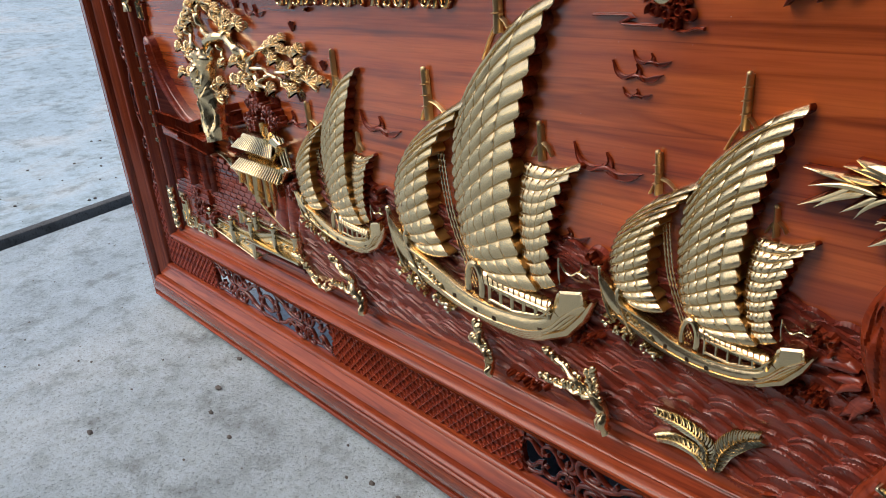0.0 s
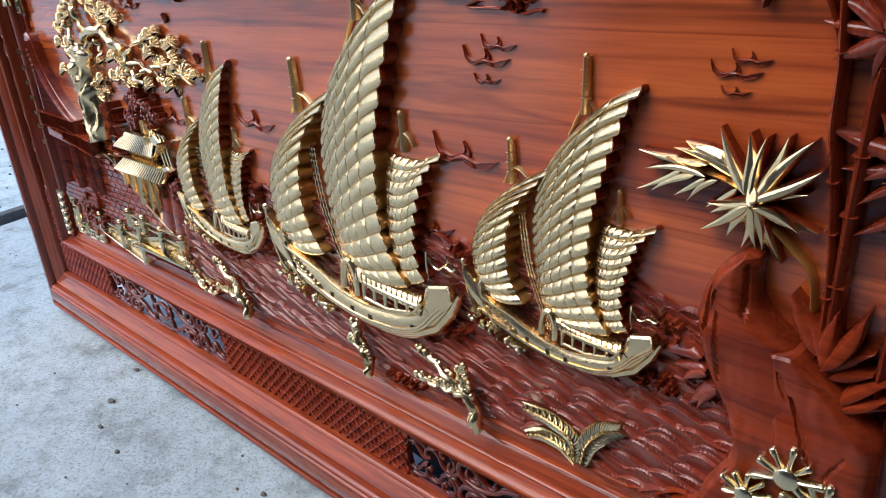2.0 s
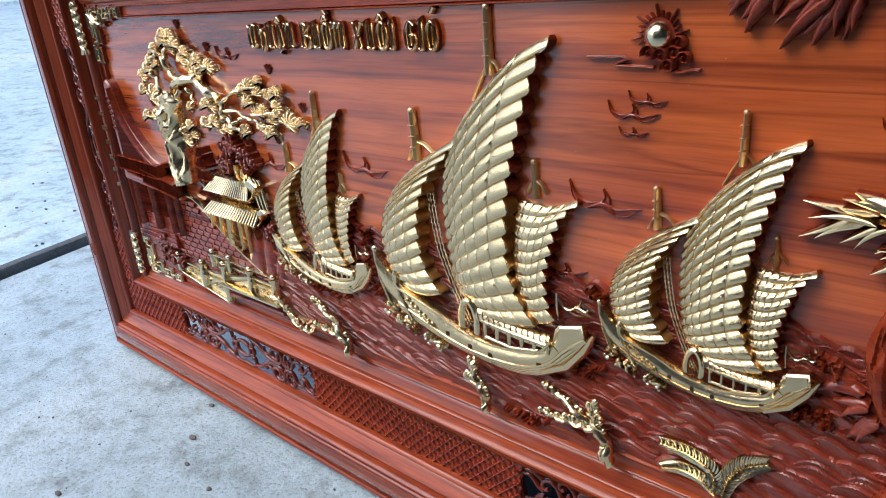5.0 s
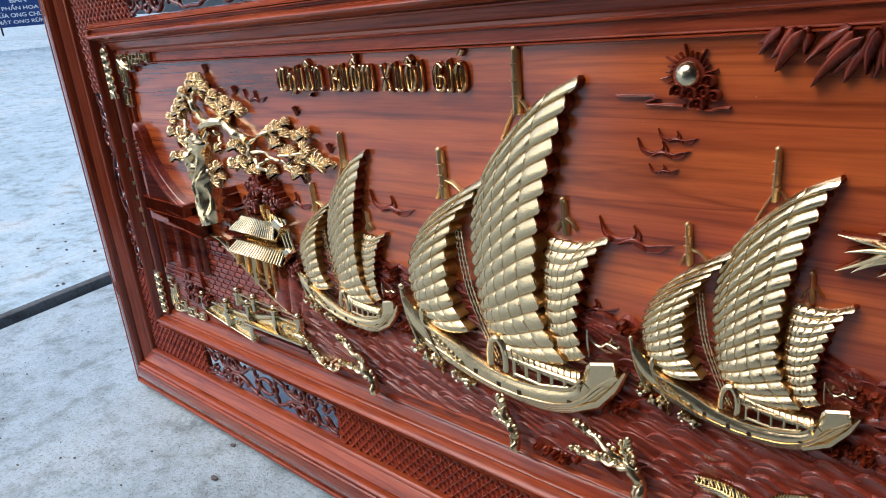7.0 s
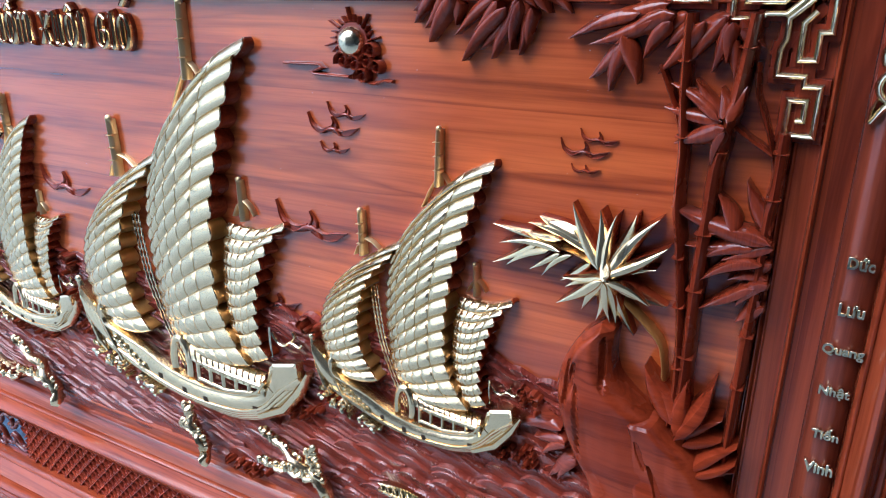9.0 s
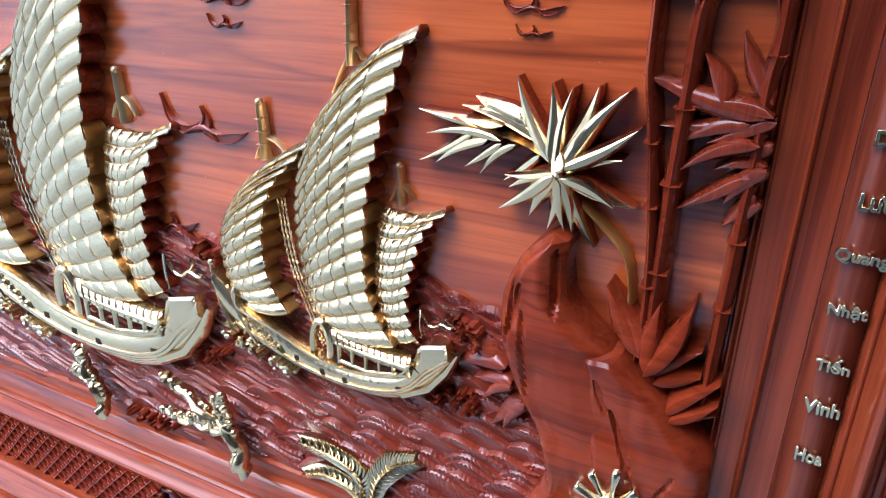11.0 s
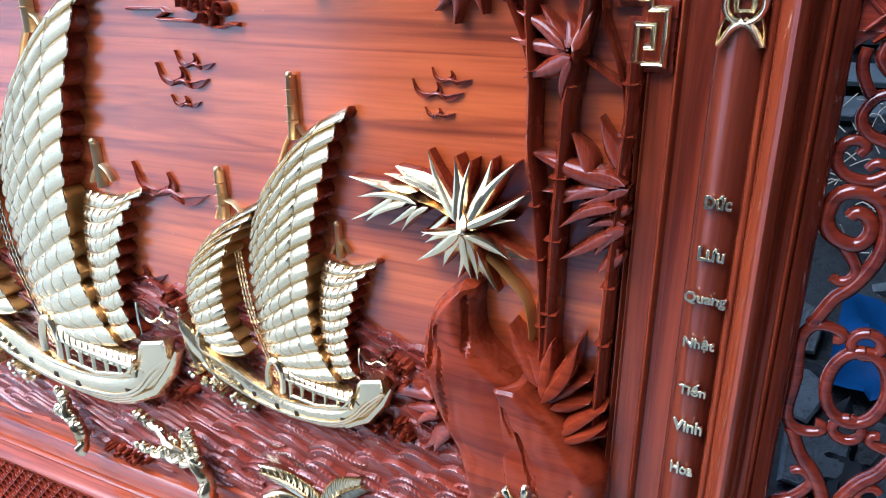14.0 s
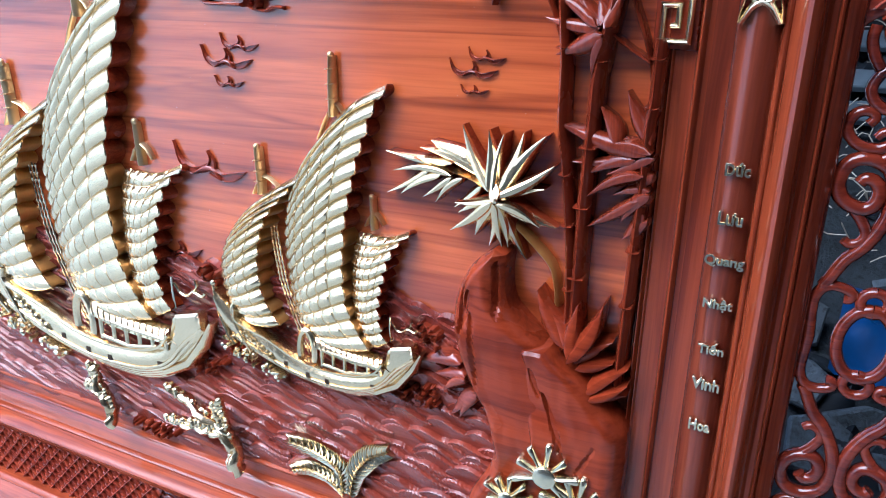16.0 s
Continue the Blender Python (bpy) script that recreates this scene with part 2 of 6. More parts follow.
def tube(bm, pts, radii, seg=8, flat=1.0, mat=0):
    """A round rod along 3D points; flat squeezes it towards the ground board."""
    pts = [Vector(p) for p in pts]
    if not isinstance(radii, (list, tuple)):
        radii = [radii] * len(pts)
    rows = []
    for i, p in enumerate(pts):
        d = (pts[min(i + 1, len(pts) - 1)] - pts[max(i - 1, 0)]).normalized()
        up = Vector((0, 1, 0)) if abs(d.y) < 0.9 else Vector((1, 0, 0))
        a = d.cross(up).normalized()
        b = a.cross(d).normalized()
        rows.append([p + radii[i] * (math.cos(q) * a + flat * math.sin(q) * b) for q in (2 * math.pi * k / seg for k in range(seg))])
    loft(bm, rows, True, True, mat)


def ribbon(bm, pts, width, y0, y1, shape=((-.5, 0), (-.5, .7), (-.22, 1), (.22, 1), (.5, .7), (.5, 0)), closed=False, mat=0):
    """A raised strip along a line in the plane (x, z), mitred at its corners, from depth y0 to y1."""
    P = [np.array(p, float) for p in pts]
    n = len(P)
    rows = []
    for i in range(n):
        a = P[i] - P[i - 1] if i or closed else P[1] - P[0]
        b = P[(i + 1) % n] - P[i] if i < n - 1 or closed else a
        a, b = a / (np.hypot(*a) + 1e-12), b / (np.hypot(*b) + 1e-12)
        na, nb = np.array((-a[1], a[0])), np.array((-b[1], b[0]))
        m = na + nb
        m = m / max(np.hypot(*m), 1e-6)
        m = m / max(m @ na, 0.45)
        w = width[i] if isinstance(width, (list, tuple, np.ndarray)) else width
        rows.append([(P[i][0] + m[0] * s * w, y0 + (y1 - y0) * h, P[i][1] + m[1] * s * w) for s, h in shape])
    if closed:
        rows.append(rows[0])
    loft(bm, rows, False, not closed, mat)


ROUND = tuple((0.5 * -math.cos(math.pi * k / 6), math.sin(math.pi * k / 6)) for k in range(7))
RIDGE = ((-.5, 0), (-.5, .45), (0, 1), (.5, .45), (.5, 0))


def plate(bm, outline, y0, y1, chamfer=0.002, dome=0.0, mat=0):
    """A raised flat piece of any outline in (x, z), with a chamfered rim."""
    P = [np.array(p, float) for p in outline]
    n = len(P)
    area = sum(P[i][0] * P[(i + 1) % n][1] - P[(i + 1) % n][0] * P[i][1] for i in range(n))
    if area < 0:
        P.reverse()
    ins = []
    for i in range(n):
        a, b = P[i] - P[i - 1], P[(i + 1) % n] - P[i]
        a, b = a / (np.hypot(*a) + 1e-12), b / (np.hypot(*b) + 1e-12)
        m = np.array((-a[1] - b[1], a[0] + b[0]))
        m = m / max(np.hypot(*m), 1e-6)
        ins.append(P[i] + m * chamfer / max(m @ np.array((-a[1], a[0])), 0.5))
    k = y1 + chamfer * (1 if y1 < y0 else -1)
    r = loft(bm, [[(*p[:1], y0, p[1]) for p in P], [(p[0], k, p[1]) for p in P], [(p[0], y1, p[1]) for p in ins]], True, False, mat)
    if dome:
        c = sum(ins) / n
        cv = bm.verts.new((c[0], y1 - dome, c[1]))
        for i in range(n):
            bm.faces.new((r[2][i], r[2][(i + 1) % n], cv)).material_index = mat
    else:
        bm.faces.new(r[2]).material_index = mat


def leaf(bm, base, tip, width, y0, h, bend=0.0, n=7, lift=0.0, mat=0, side=0):
    """A carved lance leaf: narrow foot, sharp tip, raised midrib, upright sides down to the board."""
    a, b = np.array(base, float), np.array(tip, float)
    d = b - a
    L = np.hypot(*d)
    d, q = d / L, np.array((-d[1], d[0])) / L
    rows = []
    for k in range(n + 1):
        s = k / n
        w = width * 0.5 * 3.02 * s ** .75 * (1 - s) ** .85 + (width * .015 if k == n else width * .05)
        c = a + d * L * s + q * bend * L * math.sin(math.pi * s) * 0.5
        hh = h * (0.45 + 0.55 * math.sin(math.pi * (0.12 + 0.74 * s)))
        yy = y0 - lift * s
        m = c + q * w * .12
        l, r = c - q * w, c + q * w
        rows.append([(l[0], .0005, l[1]), (l[0], yy - 0.76 * hh, l[1]), (m[0], yy - hh, m[1]), (r[0], yy - 0.84 * hh, r[1]), (r[0], .0005, r[1])])
    vs = [[bm.verts.new(p) for p in r] for r in rows]
    for u, v in zip(vs, vs[1:]):
        for i in range(4):
            bm.faces.new((u[i], u[i + 1], v[i + 1], v[i])).material_index = side if i in (0, 3) else mat


def blade(bm, base, tip, width, top, tip_top=None, ridge=.5, n=9, curl=0.0, mat=0, side=0):
    """A chiselled lance leaf: two rounded facets meeting in a ridge, upright cut sides down to the board."""
    a, b = np.array(base, float), np.array(tip, float)
    d = b - a
    L = max(np.hypot(*d), 1e-6)
    d = d / L
    q = np.array((-d[1], d[0]))
    tip_top = top if tip_top is None else tip_top
    peak = .30 ** .48 * .70 ** 1.12
    rows = []
    for k in range(n + 1):
        s = k / n
        w = width * .5 * min(1, s ** .48 * (1 - s) ** 1.12 / peak) + width * .035
        c = a + d * L * s + q * curl * L * math.sin(math.pi * s)
        h = top + (tip_top - top) * s
        edge = h - min(.48 * w + .0006, .6 * h)
        l, r, m = c - q * w, c + q * w, c + q * w * (2 * ridge - 1)
        u, v, soft = .55 * l + .45 * m, .55 * r + .45 * m, h - .30 * (h - edge)
        rows.append([(l[0], .001, l[1]), (l[0], -edge * .90, l[1]), (u[0], -soft, u[1]), (m[0], -h, m[1]), (v[0], -soft, v[1]), (r[0], -edge * .86, r[1]), (r[0], .001, r[1])])
    vs = [[bm.verts.new(p) for p in row] for row in rows]
    for u, v in zip(vs, vs[1:]):
        for i in range(6):
            bm.faces.new((u[i], u[i + 1], v[i + 1], v[i])).material_index = side if i in (0, 5) else mat
    bm.faces.new(vs[-1]).material_index = side


def spiral(c, r0, r1, a0, a1, n=18):
    return [(c[0] + (r0 + (r1 - r0) * k / n) * math.cos(radians(a0 + (a1 - a0) * k / n)),
             c[1] + (r0 + (r1 - r0) * k / n) * math.sin(radians(a0 + (a1 - a0) * k / n))) for k in range(n + 1)]


def blob(bm, c, r, sub=1, squash=(1, 1, 1), rough=0.0, mat=0):
    res = bmesh.ops.create_icosphere(bm, subdivisions=sub, radius=1.0)
    for v in res["verts"]:
        k = 1 + rough * noise.noise(v.co * 1.7 + Vector(c) * 31)
        v.co = Vector((c[0] + v.co.x * r * squash[0] * k, c[1] + v.co.y * r * squash[1] * k, c[2] + v.co.z * r * squash[2] * k))
    for f in {f for v in res["verts"] for f in v.link_faces}:
        f.material_index = mat


def B():
    return bmesh.new()


# ---------------------------------------------------------------- ground; the walls added round the place stand at the end
JOINT0, JDIR = np.array((-3.02, -.25)), np.array((-.205, .979))
JNRM = np.array((-.979, -.205))


def sheet(name, rows, along, z, material, label, cat):
    bm = B()
    loft(bm, [[(*(JOINT0 + JDIR * t + JNRM * n), z + dz) for t in along] for n, dz in rows])
    return tagged(part(name, bm, material, None, label), category=cat, kind="structure")


ALONG = [-60, -20, -8, -4, -2, -1, -.5, 0, .5, 1, 2, 4, 8, 20, 80]
ground = sheet("ground", [(-40, 0), (-12, 0), (-6, 0), (-4, 0), (-3, 0), (-2, 0), (-1.2, 0), (-.6, 0), (-.2, 0), (-.006, 0), (.004, -.012), (.03, -.03)], ALONG, 0.0, M_SLAB,
               "worn pale grey concrete slab with stains and grit", "concrete floor")
EDGE = list(np.linspace(-4, 6, 140))
bm = B()
edge_rows = []
for n, z in ((.012, -.02), (.014, .018), (.020, .032), (.034, .036), (.060, .035)):
    edge_rows.append([(*(JOINT0 + JDIR * t + JNRM * (n + (.006 * noise.noise(Vector((t * 6, z * 20, 0))) if n < .05 else 0))), z + (.003 * noise.noise(Vector((t * 9, n * 30, 5))) if n < .05 else 0)) for t in EDGE])
loft(bm, edge_rows)
tagged(part("slab_edge", bm, M_JOINT, None, "dark chipped edge of the raised yard slab"), category="slab edge", kind="structure")
yard = sheet("yard", [(.060, .035), (.5, .035), (1, .035), (1.5, .037), (2, .07), (4, .21), (8, .49), (14, .91), (14.1, 1.0), (20, 1.36), (32, 2.2), (60, 2.2), (400, 2.2)], ALONG + [300], 0.0, M_YARD,
             "pale sandy concrete yard strewn with gravel, rising to the road", "yard")

# ---------------------------------------------------------------- the carved panel
CX, CZ = -0.8725, 0.6485
panel = new("carved_panel")
panel.location = (CX, 0, 0)
tagged(panel, "large varnished rosewood relief panel with gilded ships, standing on concrete", "carved panel")
bpy.context.view_layer.update()


def moulding(names, hw, hh, profile, mx, mz, label=""):
    """Four mitred rails round a rectangle; profile: (outward distance, depth)."""
    for name, (sx, sz, along) in zip(names, ((1, -1, "x"), (1, 1, "x"), (-1, 1, "z"), (1, 1, "z"))):
        bm = B()
        rows = []
        ends = (-1, 1)
        for e in ends:
            row = []
            for d, y in profile:
                if along == "x":
                    row.append((CX + e * (hw + d), y, CZ + sz * (hh + d)))
                else:
                    row.append((CX + sx * (hw + d), y, CZ + e * (hh + d)))
            rows.append(row)
        mid = [[tuple(np.array(a) * (1 - t) + np.array(b) * t) for a, b in zip(*rows)] for t in np.linspace(0, 1, 13)]
        loft(bm, mid)
        part(name, bm, mx if along == "x" else mz, panel, label)


def arc(d0, y0, d1, y1, bulge, n=6):
    return [(d0 + (d1 - d0) * k / n, y0 + (y1 - y0) * k / n - bulge * math.sin(math.pi * k / n)) for k in range(n + 1)]


OUTER = [(0, .004), (0, -.014), *arc(.002, -.018, .012, -.018, .003, 4), (.014, -.020), (.034, -.034), (.036, -.030), (.039, -.030),
         *arc(.040, -.040, .050, -.042, .006), (.052, -.040), *arc(.053, -.044, .060, -.044, .004, 4), (.063, -.041),
         *arc(.064, -.044, .124, -.026, .006, 8), (.127, -.022), (.130, -.022), *arc(.131, -.026, .145, -.024, .004, 5), (.147, -.020), (.147, .030), (.06, .030)]
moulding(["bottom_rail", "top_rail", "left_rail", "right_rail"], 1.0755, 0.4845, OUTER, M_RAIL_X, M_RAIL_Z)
INNER = [(-.003, .004), (-.003, -.013), *arc(-.002, -.016, .002, -.018, .002, 4), (.0025, -.017), *arc(.003, -.018, .024, -.016, .019, 10), (.0255, -.015), (.0285, -.016), *arc(.029, -.020, .0325, -.021, .003, 4),
         (.0335, -.019), *arc(.034, -.023, .045, -.009, .001, 5), (.0455, -.006), (.046, .004)]
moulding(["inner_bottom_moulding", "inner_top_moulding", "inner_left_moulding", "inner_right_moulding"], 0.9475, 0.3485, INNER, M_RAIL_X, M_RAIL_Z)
BEADS = [(-.004, .002), (-.004, -.003), *arc(-.0037, -.004, .0000, -.004, .0045, 5), *arc(.0003, -.003, .0036, -.003, .0035, 5), (.0042, -.0030), (.0180, -.0030), *arc(.0184, -.004, .0236, -.004, .0055, 6), (.0242, -.0016), (.030, -.0010), (.030, .001)]
moulding(["bottom_bead", "top_bead", "left_bead", "right_bead"], 0.8725, 0.2995, BEADS, M_RAIL_X, M_BEAD)

bm = B()
loft(bm, [[(x, 0.0, z) for x in np.linspace(CX - .885, CX + .885, 9)] for z in np.linspace(CZ - .312, CZ + .312, 5)])
part("ground_board", bm, M_GROUND, panel, "glossy streaked rosewood board")
for sz, nm in ((-1, "lower_cove"), (1, "upper_cove")):
    bm = B()
    prof = [(.3285, .002), (.3285, -.002), (.332, -.006), (.340, -.009), (.347, -.013)]
    loft(bm, [[(x, y, CZ + sz * d) for x in (CX - .948, CX, CX + .948)] for d, y in prof])
    part(nm, bm, M_RAIL_X, panel)
for sx in (-1, 1):
    bm = B()
    loft(bm, [[(CX + sx * x, y, z) for z in np.linspace(CZ - .349, CZ + .349, 7)] for x, y in ((.9005, .001), (.9005, -.0022), (.9148, -.0022), (.9150, .002))])
    part("side_board", bm, M_RAIL_Z, panel)
    bm = B()
    loft(bm, [[(CX + sx * d, y, z) for z in np.linspace(CZ - .349, CZ + .349, 9)] for d, y in [(.9150, .0), *arc(.9155, -.006, .9455, -.006, .012, 8), (.946, .0)]])
    part("couplet_board", bm, M_COUPLET, panel, "dark half-round rosewood strip for gilded words")

# lattice bands with the openwork windows between them
WIN_X = ((-1.660, -1.135), (-0.610, -0.085))
WIN_Z = (0.4085, 0.8785)
Z0, Z1 = CZ - .4845, CZ - .3945
X0, X1 = CX - 1.0755, CX - .9935


def lattice(name, x0, x1, z0, z1, p=0.021):
    bm = B()
    box(bm, x0, x1, -.004, .008, z0, z1)
    q = p / 2
    for i in range(int((x1 - x0) / q) + 2):
        for j in range(int((z1 - z0) / q) + 2):
            if (i + j) % 2 == 0:
                continue
            cx, cz, r = x0 + i * q, z0 + j * q, q * .52
            if not (x0 + .004 < cx < x1 - .004 and z0 + .004 < cz < z1 - .004):
                continue
            t = [bm.verts.new((cx + a * r * .45, -.0078, cz + b * r * .45)) for a, b in ((1, 0), (0, 1), (-1, 0), (0, -1))]
            v = [bm.verts.new((cx + a * r, -.0041, cz + b * r)) for a, b in ((1, 0), (0, 1), (-1, 0), (0, -1))]
            bm.faces.new(t)
            for k in range(4):
                bm.faces.new((v[k], v[(k + 1) % 4], t[(k + 1) % 4], t[k]))
    H = z1 - z0
    s = x0 - H
    while s < x1:
        for a, b in (((s, z0), (s + H, z1)), ((s, z1), (s + H, z0))):
            ta, tb = max(0, (x0 - a[0]) / H), min(1, (x1 - a[0]) / H)
            if tb - ta > 0.05:
                A = (a[0] + H * ta, a[1] + (b[1] - a[1]) * ta)
                C = (a[0] + H * tb, a[1] + (b[1] - a[1]) * tb)
                ribbon(bm, [A, C], .0030, -.004, -.0086 if b[1] > a[1] else -.0082, ROUND)
        s += p
    tagged(part(name, bm, M_LATTICE, panel, "carved diamond lattice band", smooth=False), kind="stuff")


xs = [X0, WIN_X[0][0], WIN_X[0][1], WIN_X[1][0], WIN_X[1][1], 2 * CX - X0]
for a, b in zip(xs[::2], xs[1::2]):
    lattice("lattice_band", a, b, Z0, Z1)
    lattice("lattice_band", a, b, 2 * CZ - Z1, 2 * CZ - Z0)
for sx in (0, 1):
    a, b = (X0, X1) if not sx else (2 * CX - X1, 2 * CX - X0)
    lattice("lattice_band", a, b, Z1, WIN_Z[0])
    lattice("lattice_band", a, b, WIN_Z[1], 2 * CZ - Z1)


def openwork(name, cx, cz, half, turn):
    """Pierced scrollwork: a ring in the middle, C-scrolls and spirals to both ends, pointed caps."""
    bm = B()
    k = half / .2285

    def put(line, r, y=-.001):
        for ss in (1, -1):
            for ww in (1, -1):
                pts = [((s * k if s > .05 else s) * ss, w * ww) for s, w in line]
                world3 = [(cx + (w if turn else s), y, cz + (s if turn else w)) for s, w in pts]
                n = len(world3)
                rr = r if isinstance(r, (list, tuple)) else [r] * n
                tube(bm, world3, rr, 9, 1.15)

    def taper(n, a, b):
        return [a + (b - a) * i / (n - 1) for i in range(n)]

    oval = [(.028 * math.sin(radians(a)), .0185 * math.cos(radians(a))) for a in range(0, 91, 10)]
    put(oval, .0046)
    put([(.0335 + .0085 * math.cos(radians(a)), .0090 * math.sin(radians(a))) for a in range(0, 181, 18)], .0040)
    loop = smooth_line([(0, .0375), (.008, .038), (.029, .039), (.040, .034), (.0425, .025), (.039, .015), (.034, .016), (.0335, .020)], 22)
    put(loop, taper(23, .0046, .0036))
    big = smooth_line([(.0415, .035), (.050, .030), (.062, .024), (.072, .015), (.090, .006), (.110, .003), (.127, .008), (.134, .022), (.130, .034), (.117, .0385), (.106, .035), (.100, .026), (.0995, .018), (.1045, .013), (.1125, .012), (.119, .016), (.1205, .022), (.117, .025)], 48)
    put(big, [.0046 + .0010 * math.sin(math.pi * i / 48) for i in range(49)])
    curl = smooth_line([(.1010, .028), (.0920, .020), (.0820, .015), (.0755, .018), (.0735, .024), (.0760, .028)], 14)
    put(curl, taper(15, .0044, .0034))
    put(smooth_line([(.108, .004), (.113, .000)], 3), .0040)
    hook = smooth_line([(.1330, .016), (.1400, .006), (.1480, .006), (.1410, .018), (.1430, .032), (.1530, .0395), (.1630, .036), (.1650, .028), (.1610, .024), (.1565, .027)], 30)
    put(hook, taper(31, .0046, .0036))
    put(smooth_line([(.146, .004), (.151, .010), (.152, .017), (.148, .021)], 8), taper(9, .0040, .0032))
    tail = smooth_line([(.1490, .004), (.1560, .004), (.1640, .012), (.1690, .024), (.1790, .030), (.1900, .025), (.1930, .016), (.1880, .010), (.1825, .013)], 26)
    put(tail, taper(27, .0044, .0036))
    put(smooth_line([(.190, .006), (.199, .010), (.206, .020), (.214, .026), (.222, .024)], 12), taper(13, .0044, .0036))
    put(smooth_line([(.192, .027), (.200, .032), (.210, .035), (.219, .034)], 8), .0038)
    for ss in (1, -1):
        for ww in (1, -1):
            out = [(.2155, .043), (.2200, .0390), (.2240, .0330), (.2230, .0260), (.2260, .0150), (.2280, .0), (.2295, .0), (.2295, .043)]
            pts = [(s * k * ss, w * ww) for s, w in out]
            plate(bm, [(cx + (w if turn else s), cz + (s if turn else w)) for s, w in pts], .006, -.004, .001)
            for d in (.012, .024):
                a, b = (.2285, d), (.222, d + .008)
                ribbon(bm, [(cx + (q[1] * ww if turn else q[0] * k * ss), cz + (q[0] * k * ss if turn else q[1] * ww)) for q in (a, b)], .003, -.004, -.0075, RIDGE)
    part(name, bm, M_SCROLL, panel, "pierced rosewood scrollwork with an oval in its middle", 60)


for a, b in WIN_X:
    openwork("openwork", (a + b) / 2, (Z0 + Z1) / 2, (b - a) / 2, False)
    openwork("openwork", (a + b) / 2, 2 * CZ - (Z0 + Z1) / 2, (b - a) / 2, False)
for x in ((X0 + X1) / 2, 2 * CX - (X0 + X1) / 2):
    openwork("openwork", x, (WIN_Z[0] + WIN_Z[1]) / 2, (WIN_Z[1] - WIN_Z[0]) / 2, True)

# gilded fret corners
FRET_TOP = [(-.131, .957), (-.126, .957), (-.126, .949), (-.139, .949), (-.139, .965), (-.115, .965), (-.115, .956), (-.095, .956)]
FRET_MID = [(-.083, .954), (-.085, .957), (-.070, .957), (-.070, .946), (-.095, .946), (-.095, .967), (-.060, .967), (-.060, .956), (-.053, .956),
            (-.053, .934), (-.034, .934), (-.030, .938), (-.017, .938), (.003, .957), (.003, .967), (-.026, .967), (-.026, .961), (-.044, .961), (-.044, .946), (-.020, .946), (-.011, .955), (-.017, .960)]
FRET_SIDE = [(.002, .940), (-.005, .932), (-.005, .907), (.006, .907), (.006, .926), (.013, .926), (.013, .956), (.007, .956), (-.015, .935), (-.015, .921), (-.018, .914),
             (-.018, .896), (.001, .896), (.001, .889), (.012, .889), (.012, .854), (-.007, .854), (-.007, .879), (.004, .879), (.004, .865), (-.001, .865)]
for sx in (1, -1):
    for sz in (1, -1):
        bm, bk = B(), B()
        for line in (FRET_TOP, FRET_MID, FRET_SIDE):
            pts = [(CX + sx * (x - CX), CZ + sz * (z - CZ)) for x, z in line]
            ribbon(bm, pts, .0056, -.007, -.0145, ROUND)
            for k, (a, b) in enumerate(zip(pts, pts[1:])):
                a, b = np.array(a), np.array(b)
                d = (b - a) / np.hypot(*(b - a)) * .0058
                ribbon(bk, [a - d, b + d], .0128, .0, -.0070 - .00022 * (k % 7), ((-.5, 0), (-.48, .7), (-.40, 1), (.40, 1), (.48, .7), (.5, 0)))
        fr = part("corner_fret", bk, M_DARK, panel, "raised key-fret corner ornament")
        tagged(fr, kind="stuff")
        part("gilding", bm, M_GOLD_SILVER, fr, "pale gold fret line")

# coin chains on the couplet boards
for sx in (1, -1):
    for sz in (1, -1):
        bk = B()
        x = CX + sx * .9305
        z = CZ + sz * .2325
        plate(bk, [(x - .0138, z - sz * .004), (x + .0138, z - sz * .004), (x + .0138, CZ + sz * .340), (x - .0138, CZ + sz * .340)], -.004, -.0170, .002)
        chain = part("coin_ornament", bk, M_DARK, panel, "gilded chain of round coins with square holes")
        bm = B()
        for w in (1, -1):
            ribbon(bm, smooth_line([(x, z + sz * .002), (x + w * .006, z - sz * .002), (x + w * .0125, z - sz * .0130)], 6), [.0090, .0088, .0082, .0074, .0066, .0058, .0052], -.012, -.0220, ROUND)
            ribbon(bm, [(x + w * .0105, z + sz * .004), (x + w * .0130, z - sz * .004), (x + w * .0140, z - sz * .0130)], .0028, -.012, -.0210, ROUND)
        part("ribbon_tail", bm, M_GOLD_SILVER, chain)
        for i in range(5):
            bm = B()
            z = CZ + sz * (.2445 + .0200 * i)
            ribbon(bm, [(x + .0112 * math.cos(a), z + .0112 * math.sin(a)) for a in np.linspace(0, 2 * math.pi, 25)[:-1]], .0060, -.014, -.0220 - .0006 * (i % 2), ROUND, True)
            ribbon(bm, [(x + a * .0046, z + b * .0040) for a, b in ((1, 1), (-1, 1), (-1, -1), (1, -1))], .0040, -.014, -.0218, ROUND, True)
            for w in (1, -1):
                ribbon(bm, smooth_line([(x + w * .0050, z + .0045), (x + w * .0062, z), (x + w * .0050, z - .0045)], 4), .0026, -.014, -.0220, ROUND)
            part("coin", bm, M_GOLD_SILVER, chain)


